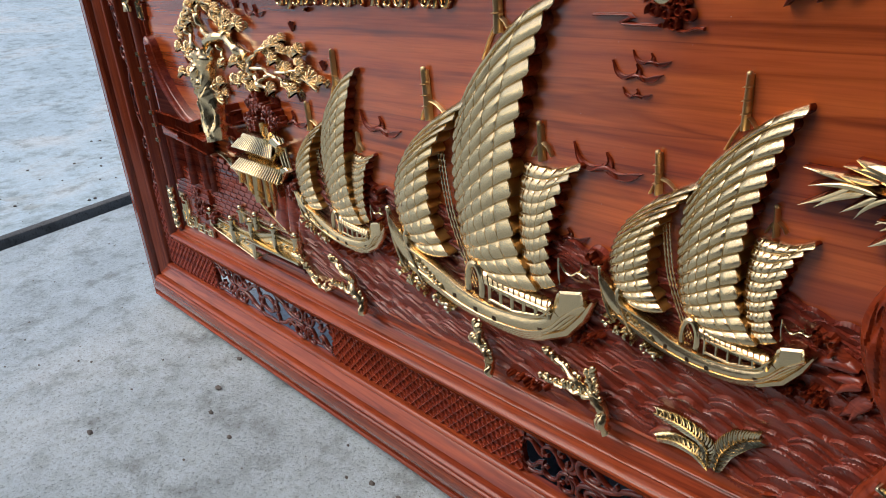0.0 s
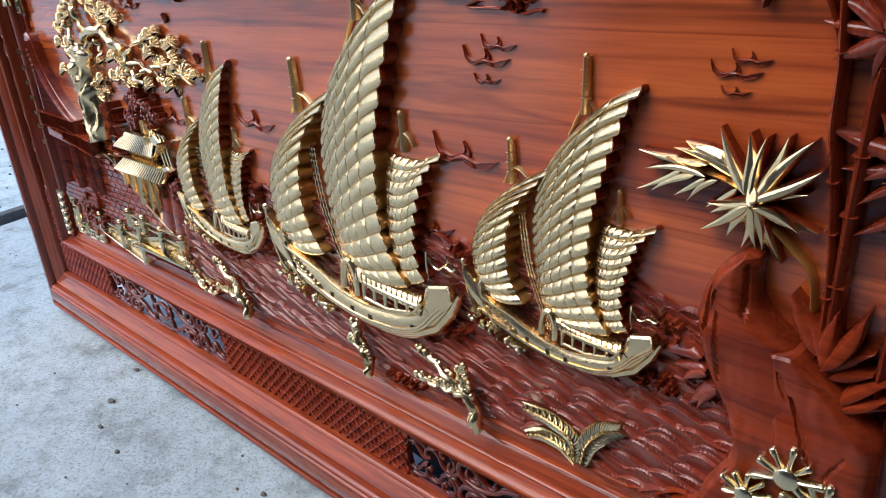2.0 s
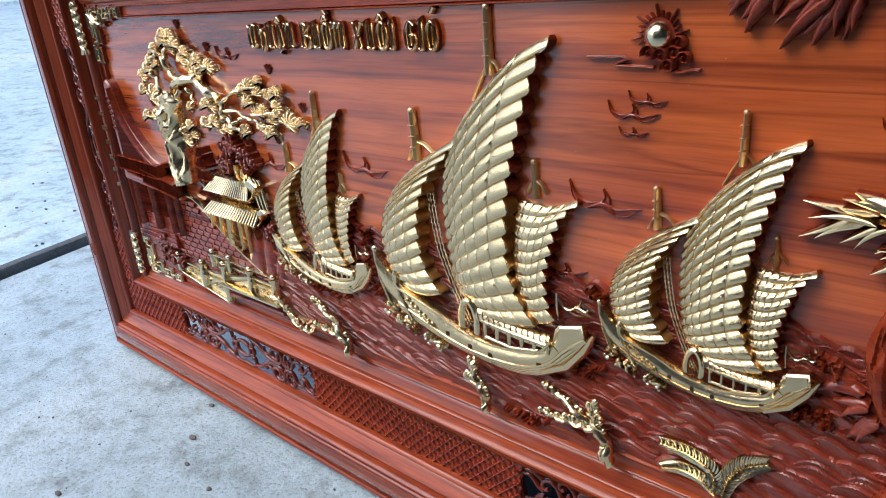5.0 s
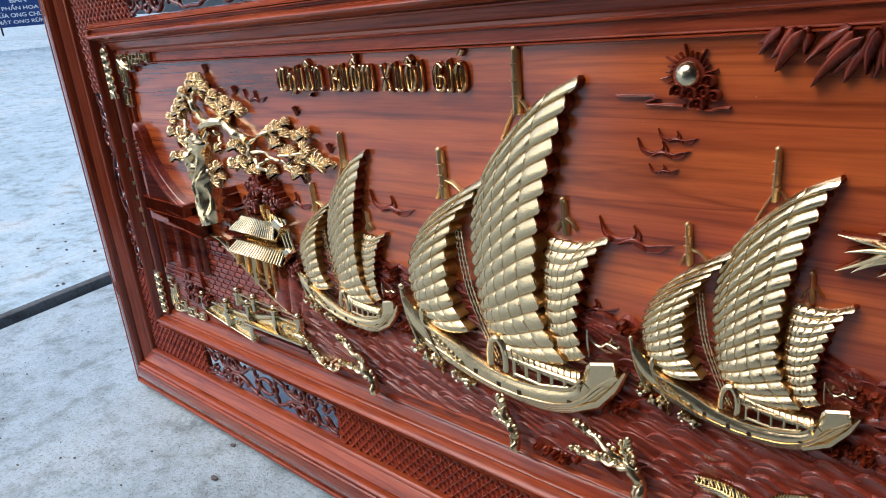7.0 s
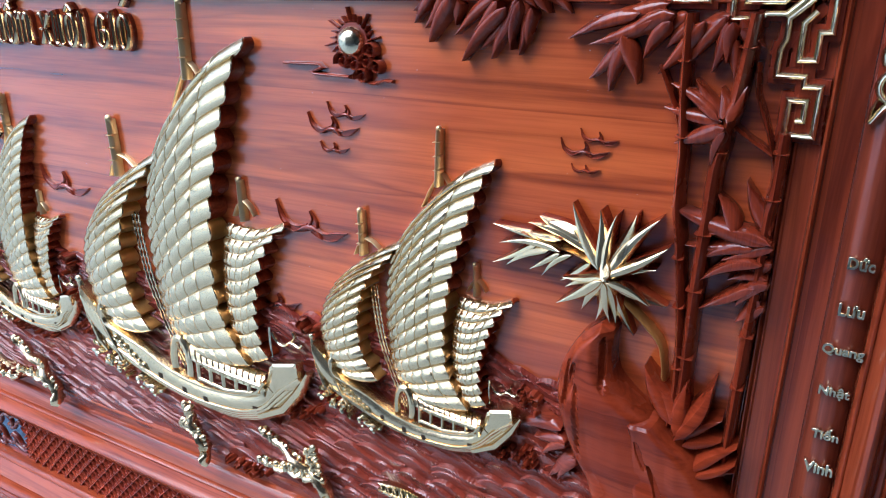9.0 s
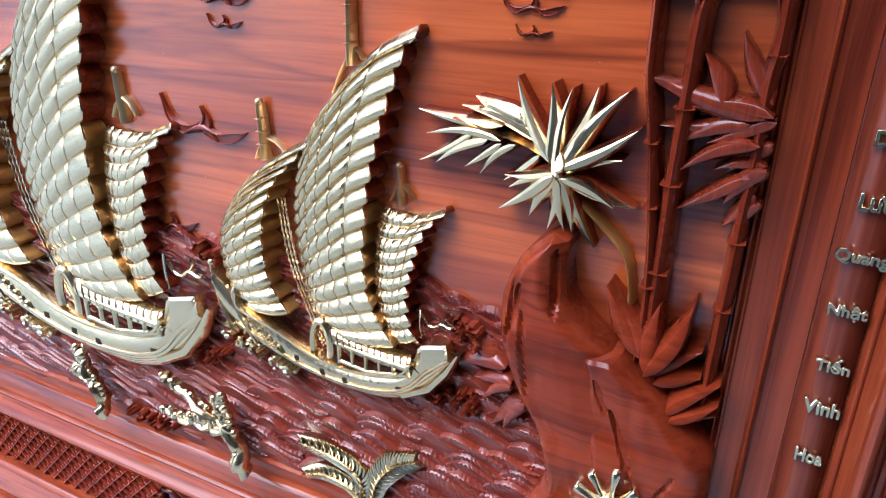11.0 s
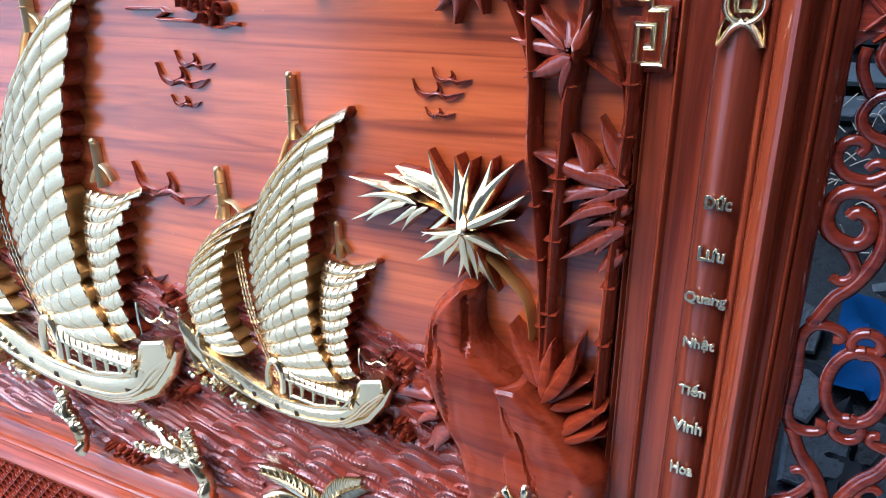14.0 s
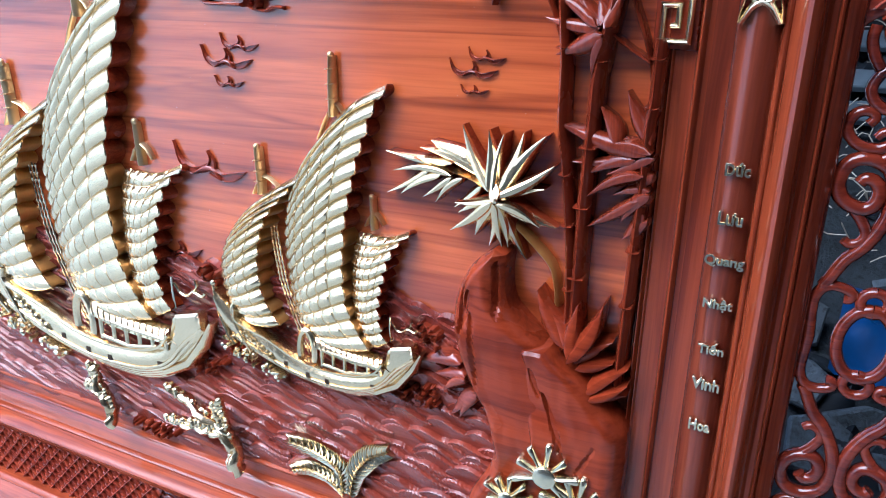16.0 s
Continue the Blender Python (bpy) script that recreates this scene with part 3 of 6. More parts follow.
def words(text, x0, x1, z0, z1, y, depth, material, name, label, swell, round_edge):
    """Raised lettering with rounded edges."""
    cu = bpy.data.curves.new(name, "FONT")
    cu.body, cu.extrude, cu.bevel_depth, cu.resolution_u = text, depth, round_edge, 3
    cu.offset = swell
    cu.bevel_resolution = 2
    tmp = new("tmp_text", cu)
    me = bpy.data.meshes.new_from_object(tmp.evaluated_get(bpy.context.evaluated_depsgraph_get()))
    bpy.data.objects.remove(tmp)
    co = np.array([v.co for v in me.vertices])
    lo, hi = co.min(0), co.max(0)
    for v in me.vertices:
        x = x0 + (v.co.x - lo[0]) / (hi[0] - lo[0]) * (x1 - x0)
        z = z0 + (v.co.y - lo[1]) / (hi[1] - lo[1]) * (z1 - z0)
        v.co = (x, y - (v.co.z - lo[2]) / (hi[2] - lo[2]) * depth, z)
    me.materials.clear()
    me.materials.append(material)
    return place(name, me, panel, label, False)


# gilded outline title in broken-stroke letters
OVAL = [(.5 + .42 * math.sin(a), .5 + .5 * math.cos(a)) for a in np.linspace(0, 2 * math.pi, 15)]
LETTERS = {
    "T": ([(0, .93), (.3, .86), (.62, 1), (1, .92)], [(.22, .86), (.08, .5), (.2, .1), (.5, 0), (.9, .2)], [(.58, .9), (.52, .12)]),
    "H": ([(.12, 1), (.2, .5), (.16, .02)], [(.2, .6), (.55, .76), (.8, .5), (.78, .05), (.55, -.16)]),
    "U": ([(.02, .92), (.2, .98), (.2, .2), (.45, .02), (.74, .12)], [(.72, .98), (.76, .1), (.98, .02)], [(.48, .9), (.48, .2)]),
    "A": ([(0, .03), (.25, .12), (.46, .92)], [(.3, .9), (.5, 1), (.76, .12), (1, .03)], [(.26, .42), (.7, .42)]),
    "N": ([(0, .9), (.2, .96), (.2, .04)], [(.2, .8), (.55, 1), (.8, .8), (.8, .2), (1, .02)], [(.5, .86), (.5, .1)]),
    "B": ([(.2, 1), (.2, 0)], [(0, .98), (.55, .98), (.74, .78), (.34, .56)], [(.34, .56), (.9, .44), (.82, .08), (.4, 0), (.02, .05)]),
    "O": (OVAL, [(.5, .84), (.5, .16)]),
    "M": ([(0, .9), (.12, .96), (.12, .04)], [(.12, .8), (.36, 1), (.5, .8), (.5, .05)], [(.5, .8), (.74, 1), (.88, .8), (.86, .1), (1, .02)]),
    "X": ([(.1, .98), (.3, .9), (.75, .08), (1, .05)], [(.9, .98), (.1, .02)], [(.15, .5), (.85, .5)]),
    "I": ([(.2, .94), (.55, 1), (.58, .1), (.2, .02)], [(.38, .9), (.38, .15)]),
    "G": ([(.9, .86), (.5, 1), (.12, .7), (.14, .2), (.5, 0), (.88, .16), (.84, .5), (.46, .52)], [(.46, .9), (.42, .14)]),
}
HAT, DOT, GRAVE, ACUTE = [(.2, 1.1), (.5, 1.28), (.8, 1.1)], [(.46, -.22), (.58, -.22)], [(.55, 1.50), (.80, 1.32)], [(.55, 1.30), (.85, 1.50)]


def title_word(word, x0, x1, z0, z1):
    wide = {"I": .6, "M": 1.25, "T": 1.05}
    total = sum(wide.get(c, 1) for c, *_ in word)
    gold, heart, back = B(), B(), B()
    x = x0
    for c, *marks in word:
        w = (x1 - x0) * wide.get(c, 1) / total
        for line in (*LETTERS[c], *marks):
            pts = [(x + w * (.06 + .86 * u), z0 + (z1 - z0) * v) for u, v in smooth_line(line, 4 * len(line))]
            ribbon(back, pts, .0082, .0, -.0085, ROUND)
            ribbon(gold, pts, .0066, -.004, -.0116, ROUND)
            ribbon(heart, pts, .0020, -.008, -.0122, ROUND)
        x += w
    ob = part("title_word", gold, M_GOLD, panel, "gilded outlined title word in broken-stroke letters")
    tagged(part("letter_heart", heart, M_DARK, ob, "dark wood inside the gilded outline"), kind="stuff")
    tagged(part("title_backing", back, M_DARK, ob, "raised dark wood edge of the word"), kind="stuff")


title_word((("T",), ("H",), ("U",), ("A", HAT, DOT), ("N",)), -1.144, -1.018, .889, .926)
title_word((("B",), ("U",), ("O", HAT, GRAVE), ("M",)), -1.000, -.893, .889, .926)
title_word((("X",), ("U",), ("O", HAT), ("I",)), -.878, -.786, .889, .926)
title_word((("G",), ("I",), ("O", ACUTE)), -.769, -.706, .889, .926)
for t, z, w in (("Dức", .768, .018), ("Lưu", .731, .018), ("Quang", .697, .029), ("Nhật", .662, .022), ("Tiến", .625, .020), ("Vinh", .593, .022), ("Hoa", .555, .017)):
    words(t, .0585 - w * .50, .0585 + w * .50, z - .0054, z + .0056, -.0165, .0045, M_GOLD_SILVER, "couplet_word", "small gilded word", .022, .036)
bm = B()
ribbon(bm, [(.0494, .7668), (.0532, .7668)], .0012, -.0165, -.0206, ROUND)
part("couplet_stroke", bm, M_GOLD_SILVER, panel, "small gilded cross stroke of a letter")
for z in (.768, .731, .697, .662, .625, .593, .555):
    bm = B()
    for k in (-1, 0, 1):
        ribbon(bm, [(CX - .931 + k * .006, z - .005), (CX - .931 + k * .006, z + .005)], .0035, -.015, -.021, ROUND)
    ribbon(bm, [(CX - .940, z), (CX - .922, z)], .003, -.015, -.0205, ROUND)
    part("couplet_word", bm, M_GOLD_SILVER, panel, "small gilded word, not readable")

# ---------------------------------------------------------------- the three gilded ships (built once, one unit long)
SHIP = {}
M_PORT = plain("port_hole_shade", (0.05, 0.03, 0.015), .5)


def sail_mesh(key, head, luff, leech, foot, rows, cols, d0, d1, amp, wood_rows=99, scoop=0.0):
    """A battened sail: half-round rows fanned between luff and leech, fine sunk seams, a scalloped leech with a cut side."""
    steps, cross = (0, .05, .15, .30, .50, .70, .86, .97), (0, .04, .30, .70, .96)
    ns, nc = len(steps), len(cross)
    nv, nu = rows * ns, cols * nc
    us = [(c + f) / cols for c in range(cols) for f in cross] + [1.0]
    N = 200

    def even(pts):
        c = np.array(smooth_line(pts, N))
        run = np.concatenate(([0], np.cumsum(np.hypot(*np.diff(c, axis=0).T))))
        return lambda t: np.array([np.interp(t * run[-1], run, c[:, q]) for q in (0, 1)])
    Hc, Lc, Rc, Fc = even(head), even(luff), even(leech), even(foot)
    p00, p10, p01, p11 = Hc(0), Hc(1), Fc(0), Fc(1)
    jit = random.Random(rows * 7 + cols)
    shift = [jit.uniform(-.03, .03) for _ in range(rows)]
    bm = B()
    vs = []
    for i in range(nv + 1):
        f = steps[i % ns]
        r = min(i // ns, rows - 1)
        t = (i // ns + f) / rows
        puff = 1 - abs(2 * f - 1) ** 1.9 if f else 0.0
        full = .45 + .55 * min(1, t / .30) ** .7
        row = []
        for j, u in enumerate(us):
            inner = 0 < j < nu
            uu = u + ((shift[r] / cols + .008 * (math.sin(math.pi * f) - .5)) * math.sin(math.pi * u) if inner else 0)
            uu = uu * (.52 + .48 * uu)
            p = (1 - t) * Hc(uu) + t * Fc(uu) + (1 - uu) * Lc(t) + uu * Rc(t) - ((1 - uu) * ((1 - t) * p00 + t * p01) + uu * ((1 - t) * p10 + t * p11))
            body = d0 + (d1 - d0) * (1 - (1 - min(1, u * 1.25)) ** 2.4) - scoop * max(0, u - .8) ** 2 * 25
            quilt = .0014 * math.sin(math.pi * ((u * cols) % 1)) if inner else 0
            seam = .0027 if j % nc == 0 and inner else 0.0
            d = full * body + amp * puff * (.45 + .55 * u) + quilt - seam * (.3 + .7 * puff)
            row.append(bm.verts.new((p[0] + .025 * (puff - .5) * u ** 6 - .006 * puff * (1 - u) ** 8, -d, p[1])))
        vs.append(row)
    for i in range(nv):
        for j in range(nu):
            f = bm.faces.new((vs[i][j], vs[i][j + 1], vs[i + 1][j + 1], vs[i + 1][j]))
            # seam and crease faces take dull gold: groove shade put into the colour
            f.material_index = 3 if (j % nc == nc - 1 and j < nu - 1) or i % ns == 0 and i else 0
    # thin bright lip, then the cut side that runs back to the board
    rim = [vs[i][nu] for i in range(nv + 1)]
    lip = [bm.verts.new((v.co.x + .003, v.co.y * .95, v.co.z - .001)) for v in rim]
    mid = [bm.verts.new((v.co.x - .003 + .005 * math.sin(i * .9), v.co.y * .55, v.co.z)) for i, v in enumerate(rim)]
    sk = [bm.verts.new((v.co.x + .008, .0, v.co.z)) for v in rim]
    for i in range(nv):
        bm.faces.new((rim[i], rim[i + 1], lip[i + 1], lip[i]))
        back = 2 if i // ns < wood_rows else 1
        bm.faces.new((lip[i], lip[i + 1], mid[i + 1], mid[i])).material_index = back
        bm.faces.new((mid[i], mid[i + 1], sk[i + 1], sk[i])).material_index = back
    for edge in ([vs[i][0] for i in range(nv + 1)], vs[0], vs[-1]):
        s2 = [bm.verts.new((v.co.x, .0, v.co.z)) for v in edge]
        for i in range(len(edge) - 1):
            bm.faces.new((edge[i], edge[i + 1], s2[i + 1], s2[i]))
    bmesh.ops.recalc_face_normals(bm, faces=bm.faces)
    me = bpy.data.meshes.new(key)
    bm.to_mesh(me)
    bm.free()
    for m in (M_GOLD, M_GOLD_DEEP, M_ROCK, M_GOLD_DULL):
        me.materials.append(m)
    SHIP[key] = me


sail_mesh("main_sail", [(.424, .830), (.500, .934), (.570, 1.007), (.664, 1.092), (.754, 1.151), (.855, 1.192)],
          [(.424, .830), (.403, .750), (.391, .661), (.387, .546), (.395, .435), (.410, .330), (.449, .250), (.527, .205)],
          [(.855, 1.192), (.803, 1.118), (.774, 1.033), (.748, .959), (.728, .882), (.703, .801), (.682, .705), (.672, .620), (.665, .535), (.668, .446), (.684, .369), (.723, .299), (.783, .225)],
          [(.527, .205), (.610, .200), (.700, .208), (.783, .225)], 15, 6, .046, .070, .0170, 8)
sail_mesh("fore_sail", [(.126, .630), (.203, .701), (.320, .779), (.460, .850)],
          [(.126, .630), (.085, .565), (.063, .520), (.035, .421), (.047, .335), (.078, .270), (.148, .222)],
          [(.460, .850), (.408, .786), (.334, .712), (.287, .631), (.258, .535), (.254, .443), (.272, .351), (.322, .277), (.356, .240)],
          [(.148, .222), (.220, .218), (.290, .226), (.356, .240)], 12, 5, .048, .082, .0165, 0, .010)
sail_mesh("aft_sail", [(.715, .668), (.770, .664), (.840, .668), (.941, .701)], [(.715, .668), (.700, .600), (.692, .500), (.690, .400), (.705, .320), (.745, .240)],
          [(.941, .701), (.882, .642), (.856, .583), (.838, .520), (.820, .450), (.816, .384), (.826, .317), (.852, .262)],
          [(.745, .240), (.780, .240), (.815, .248), (.852, .262)], 10, 6, .040, .062, .0130, 99)


def to_mesh(key, bm, *mats):
    bmesh.ops.recalc_face_normals(bm, faces=bm.faces)
    me = bpy.data.meshes.new(key)
    bm.to_mesh(me)
    bm.free()
    for m in mats:
        me.materials.append(m)
    SHIP[key] = me


RAIL = smooth_line([(.000, .330), (.045, .290), (.124, .228), (.295, .170), (.428, .118), (.564, .099), (.700, .108), (.800, .140), (.845, .190), (.870, .255), (.965, .280)], 44)
KEEL = smooth_line([(.000, .245), (.020, .160), (.090, .105), (.200, .062), (.329, .027), (.450, .006), (.560, -.002), (.690, .002), (.814, .042), (.918, .126), (.985, .215)], 44)
bm = B()
rows = []
for r, k in zip(RAIL, KEEL):
    row = [(r[0], -.030, r[1] + .002)]
    for i in range(23):
        v = i / 22
        p = r + (k - r) * v
        d = .060 + .026 * math.sin(math.pi * min(1, v * .95 + .02)) - .030 * v * v
        d += .010 if v < .10 else 0
        row.append((p[0], -d, p[1]))
    row.append((k[0], .0, k[1] - .002))
    rows.append(row)
loft(bm, rows)
plate(bm, [(.866, .212), (.874, .262), (.964, .286), (.974, .225), (.945, .188), (.905, .178)], -.03, -.0800, .008)
ribbon(bm, [(.80, .055), (.90, .110), (.965, .190), (1.005, .262)], [.03, .04, .035, .012], -.03, -.075)
plate(bm, [(-.020, .255), (-.028, .330), (-.006, .345), (.010, .300), (.035, .262), (.075, .105), (.035, .125)], .0, -.052, .006)
tube(bm, [(-.018, -.050, .345), (-.012, -.056, .300), (.010, -.060, .215), (.048, -.062, .135), (.085, -.060, .100)], [.012, .010, .009, .009, .007], 8)
blob(bm, (-.020, -.050, .352), .017, 2, (1, .9, .9))
tube(bm, smooth_line([(.112, -.072, .292), (.104, -.080, .262), (.118, -.084, .215), (.150, -.082, .150), (.180, -.076, .090)], 12), [.012, .014, .013, .012, .010, .010, .009, .009, .008, .007, .007, .006, .005], 8)
ribbon(bm, smooth_line([(.118, .275), (.120, .225), (.200, .198), (.300, .172), (.428, .122), (.564, .104), (.70, .114), (.80, .145), (.845, .195)], 24), .016, -.05, -.092)
to_mesh("hull", bm, M_GOLD)
for q, v in enumerate((.60, .70, .80, .90, .97)):
    pts = []
    for r, k in list(zip(RAIL, KEEL))[9:]:
        p = r + (k - r) * v
        pts.append((p[0], -(.060 + .026 * math.sin(math.pi * min(1, v * .95 + .02)) - .030 * v * v) - .0040, p[1]))
    bm = B()
    tube(bm, pts, .0056, 7)
    to_mesh("strake:%d" % q, bm, M_GOLD)
bm = B()
for x, z in ((.37, .085), (.48, .062), (.575, .055), (.790, .085), (.880, .140)):
    i = min(range(45), key=lambda q: abs((RAIL[q][0] + KEEL[q][0]) / 2 - x))
    v = (RAIL[i][1] - z) / (RAIL[i][1] - KEEL[i][1])
    y = -(.060 + .026 * math.sin(math.pi * min(1, v * .95 + .02)) - .030 * v * v)
    # slightly raised dark plate; its colour stands in for shade in a recess
    plate(bm, [(x - .009, z - .009), (x + .009, z - .009), (x + .009, z + .009), (x - .009, z + .009)], y + .01, y - .0025, .001)
to_mesh("port_hole", bm, M_PORT)
bm = B()
for k in range(7):
    x, z = .165 + k * .021, .176 - k * .0125
    ribbon(bm, spiral((x, z), .013, .004, 200 * (k % 2), 200 * (k % 2) + 330, 10), .0065, -.070, -.0895, ROUND)
    ribbon(bm, [(x + .006, z + .010), (x + .020, z - .012)], .006, -.070, -.087, ROUND)
to_mesh("carved_scroll", bm, M_GOLD_SILVER)
bm = B()
tube(bm, [(.485 + .038 * math.cos(a) - .004, -.070, .165 + .085 * math.sin(a)) for a in np.linspace(-.5, 3.5, 16)], .0150, 7)
roof = []
for t0 in np.linspace(0, 1, 10):
    x, z = .512 + .325 * t0, .232 - .040 * t0 - .012 * math.sin(math.pi * t0)
    roof.append([(x - .014, -.030, z + .012), (x - .010, -.052, z + .009), (x - .004, -.070, z - .001), (x + .003, -.081, z - .018), (x + .010, -.085, z - .040 + .012 * t0)])
loft(bm, roof)
for k in range(13):
    t0 = (k + .5) / 13
    x, z = .512 + .325 * t0, .232 - .040 * t0 - .012 * math.sin(math.pi * t0)
    tube(bm, [(x - .010, -.053, z + .009), (x - .004, -.071, z - .001), (x + .003, -.082, z - .018), (x + .010, -.0855, z - .038 + .012 * t0)], .0026, 5)
to_mesh("cabin_roof", bm, M_GOLD)
bm = B()
tube(bm, [(.545, -.078, .190), (.680, -.080, .178), (.840, -.080, .172)], .0075, 6)
tube(bm, [(.560, -.084, .130), (.680, -.086, .120), (.830, -.084, .150)], .0065, 6)
for k in range(6):
    x = .560 + k * .054
    tube(bm, [(x, -.080, .186 - k * .003), (x + .002, -.083, .122 + (.004 * k if k > 3 else 0))], .0075, 6)
    ribbon(bm, [(x + .012, .168), (x + .026, .178), (x + .042, .166)], .007, -.07, -.082, ROUND)
to_mesh("deck_gallery", bm, M_GOLD)
bm = B()
for x0, z0, x1, z1, w in ((.606, 1.070, .611, 1.275, .030),):
    ribbon(bm, [(x0, z0), (x0 + .002, z0 + .1), (x1, z1)], [w, w, w * .75], .0, -.036, ROUND)
blob(bm, (.611, -.020, 1.277), .0125, 2, (1, 1, .9))
for z in (1.13, 1.18, 1.23):
    ribbon(bm, [(.596, z), (.626, z + .002)], .006, -.004, -.040, ROUND)
to_mesh("main_mast", bm, M_GOLD_DULL)
bm = B()
ribbon(bm, [(.249, .750), (.247, .85), (.244, .930)], [.030, .029, .026], .0, -.036, ROUND)
for z in (.80, .84, .88):
    ribbon(bm, [(.233, z), (.261, z + .002)], .006, -.004, -.039, ROUND)
blob(bm, (.244, -.020, .932), .014, 2, (1, 1, .9))
to_mesh("fore_mast", bm, M_GOLD_DULL)
bm = B()
ribbon(bm, [(.772, .680), (.770, .74), (.768, .800)], [.026, .024, .018], .0, -.030, ROUND)
blob(bm, (.768, -.018, .802), .011, 2, (1, 1, .9))
to_mesh("aft_mast", bm, M_GOLD_DULL)
bm = B()
for a, b in (((.600, 1.10), (.535, .985)), ((.612, 1.120), (.655, 1.075)), ((.240, .800), (.205, .745)), ((.258, .820), (.330, .785)), ((.765, .735), (.735, .690)), ((.778, .740), (.815, .700))):
    ribbon(bm, [a, ((a[0] + b[0]) / 2, (a[1] + b[1]) / 2 + .008), b], .011, .0, -.022, ROUND)
to_mesh("stay", bm, M_GOLD_DULL)
for k in range(3):
    x = .300 + k * .016
    pts = smooth_line([(x - .010, .640), (x + .005, .520), (x + .035, .380), (x + .110, .200), (x + .150, .120)], 64)
    bm = B()
    tube(bm, [(q[0], -.026, q[1]) for q in pts], [.0062 if i % 3 == 1 else .0032 for i in range(65)], 6)
    to_mesh("rope:%d" % k, bm, M_GOLD)
bm = B()
tube(bm, [(.862, -.05, .275), (.858, -.05, .330), (.856, -.045, .370)], .0038, 6)
ribbon(bm, smooth_line([(.858, .350), (.880, .322), (.905, .318), (.930, .335), (.960, .325), (.975, .340)], 12), .011, -.03, -.045, ROUND)
ribbon(bm, smooth_line([(.930, .335), (.945, .355), (.940, .372)], 5), .008, -.03, -.045, ROUND)
to_mesh("stern_flag", bm, M_GOLD_SILVER)
bm = B()
rnd = random.Random(4)
for k in range(40):
    t0 = rnd.random()
    x, z = .03 + .30 * t0 + rnd.uniform(-.02, .02), .110 - .105 * t0 + rnd.uniform(-.035, .012)
    q = rnd.uniform(.008, .015)
    ribbon(bm, spiral((x, z), q, .003, rnd.uniform(0, 360), rnd.uniform(380, 600), 9), .009, .0, -.045 - .035 * rnd.random(), ROUND)
    blob(bm, (x + rnd.uniform(-.01, .01), -.05 - .03 * rnd.random(), z + rnd.uniform(-.008, .008)), q * .75, 1, (1.2, .8, 1), .5)
to_mesh("bow_spray", bm, M_GOLD_SILVER)


def ship(x, z, sx, sy, sz, label):
    m = Matrix.Translation((x, 0, z)) @ Matrix.Diagonal((sx, sy, sz, 1))
    hull = place("sailing_ship", SHIP["hull"], panel, label, True, m)
    for key, me in SHIP.items():
        if key != "hull":
            ob = place(key.split(":")[0], me, hull, "", True, m)
            if key in ("cabin_roof", "deck_gallery", "bow_spray", "carved_scroll", "stay", "port_hole"):
                tagged(ob, kind="stuff")


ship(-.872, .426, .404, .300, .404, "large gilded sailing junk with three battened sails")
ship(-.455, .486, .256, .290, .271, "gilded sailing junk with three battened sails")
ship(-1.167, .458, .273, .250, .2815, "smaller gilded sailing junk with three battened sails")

# ---------------------------------------------------------------- sun, cloud and birds
bm = B()
blob(bm, (-.396, -.004, .907), .0145, 3, (1, .85, 1))
sun_disc = part("carved_sun", bm, M_GOLD_SILVER, panel, "domed gilded sun")
bm = B()
for k in range(24):
    a = radians(k * 15 + 4)
    if 200 < k * 15 + 4 < 330:
        continue
    r1 = .021 + (.011 if k % 3 == 0 else .004)
    ribbon(bm, [(-.396 + .0185 * math.cos(a), .907 + .0185 * math.sin(a)), (-.396 + r1 * math.cos(a + .08), .907 + r1 * math.sin(a + .08))], [.0030, .0020], .0, -.006, ROUND)
plate(bm, [(-.396 + .0185 * math.cos(a), .907 + .0185 * math.sin(a)) for a in np.linspace(0, 2 * math.pi, 25)[:-1]], .0, -.004, .001)
tagged(part("ray_ring", bm, M_CARVE, sun_disc, "carved reddish sun rays"), kind="stuff")
bm = B()
for c, r in (((-.405, .889), .010), ((-.391, .886), .010), ((-.377, .889), .009), ((-.383, .875), .009), ((-.366, .884), .008), ((-.372, .899), .009)):
    ribbon(bm, spiral(c, r, .002, 200, -260, 18), .0030, .0, -.011, ROUND)
    blob(bm, (c[0], -.001, c[1]), r * .85, 2, (1, .55, 1))
ribbon(bm, [(-.482, .8835), (-.437, .884), (-.433, .881), (-.446, .876), (-.443, .8745), (-.400, .8735)], .0045, .0, -.007, ROUND)
ribbon(bm, smooth_line([(-.388, .872), (-.372, .8685), (-.360, .872), (-.350, .8715)], 8), .004, .0, -.007, ROUND)
part("carved_cloud", bm, M_CARVE, panel, "curling reddish carved cloud")


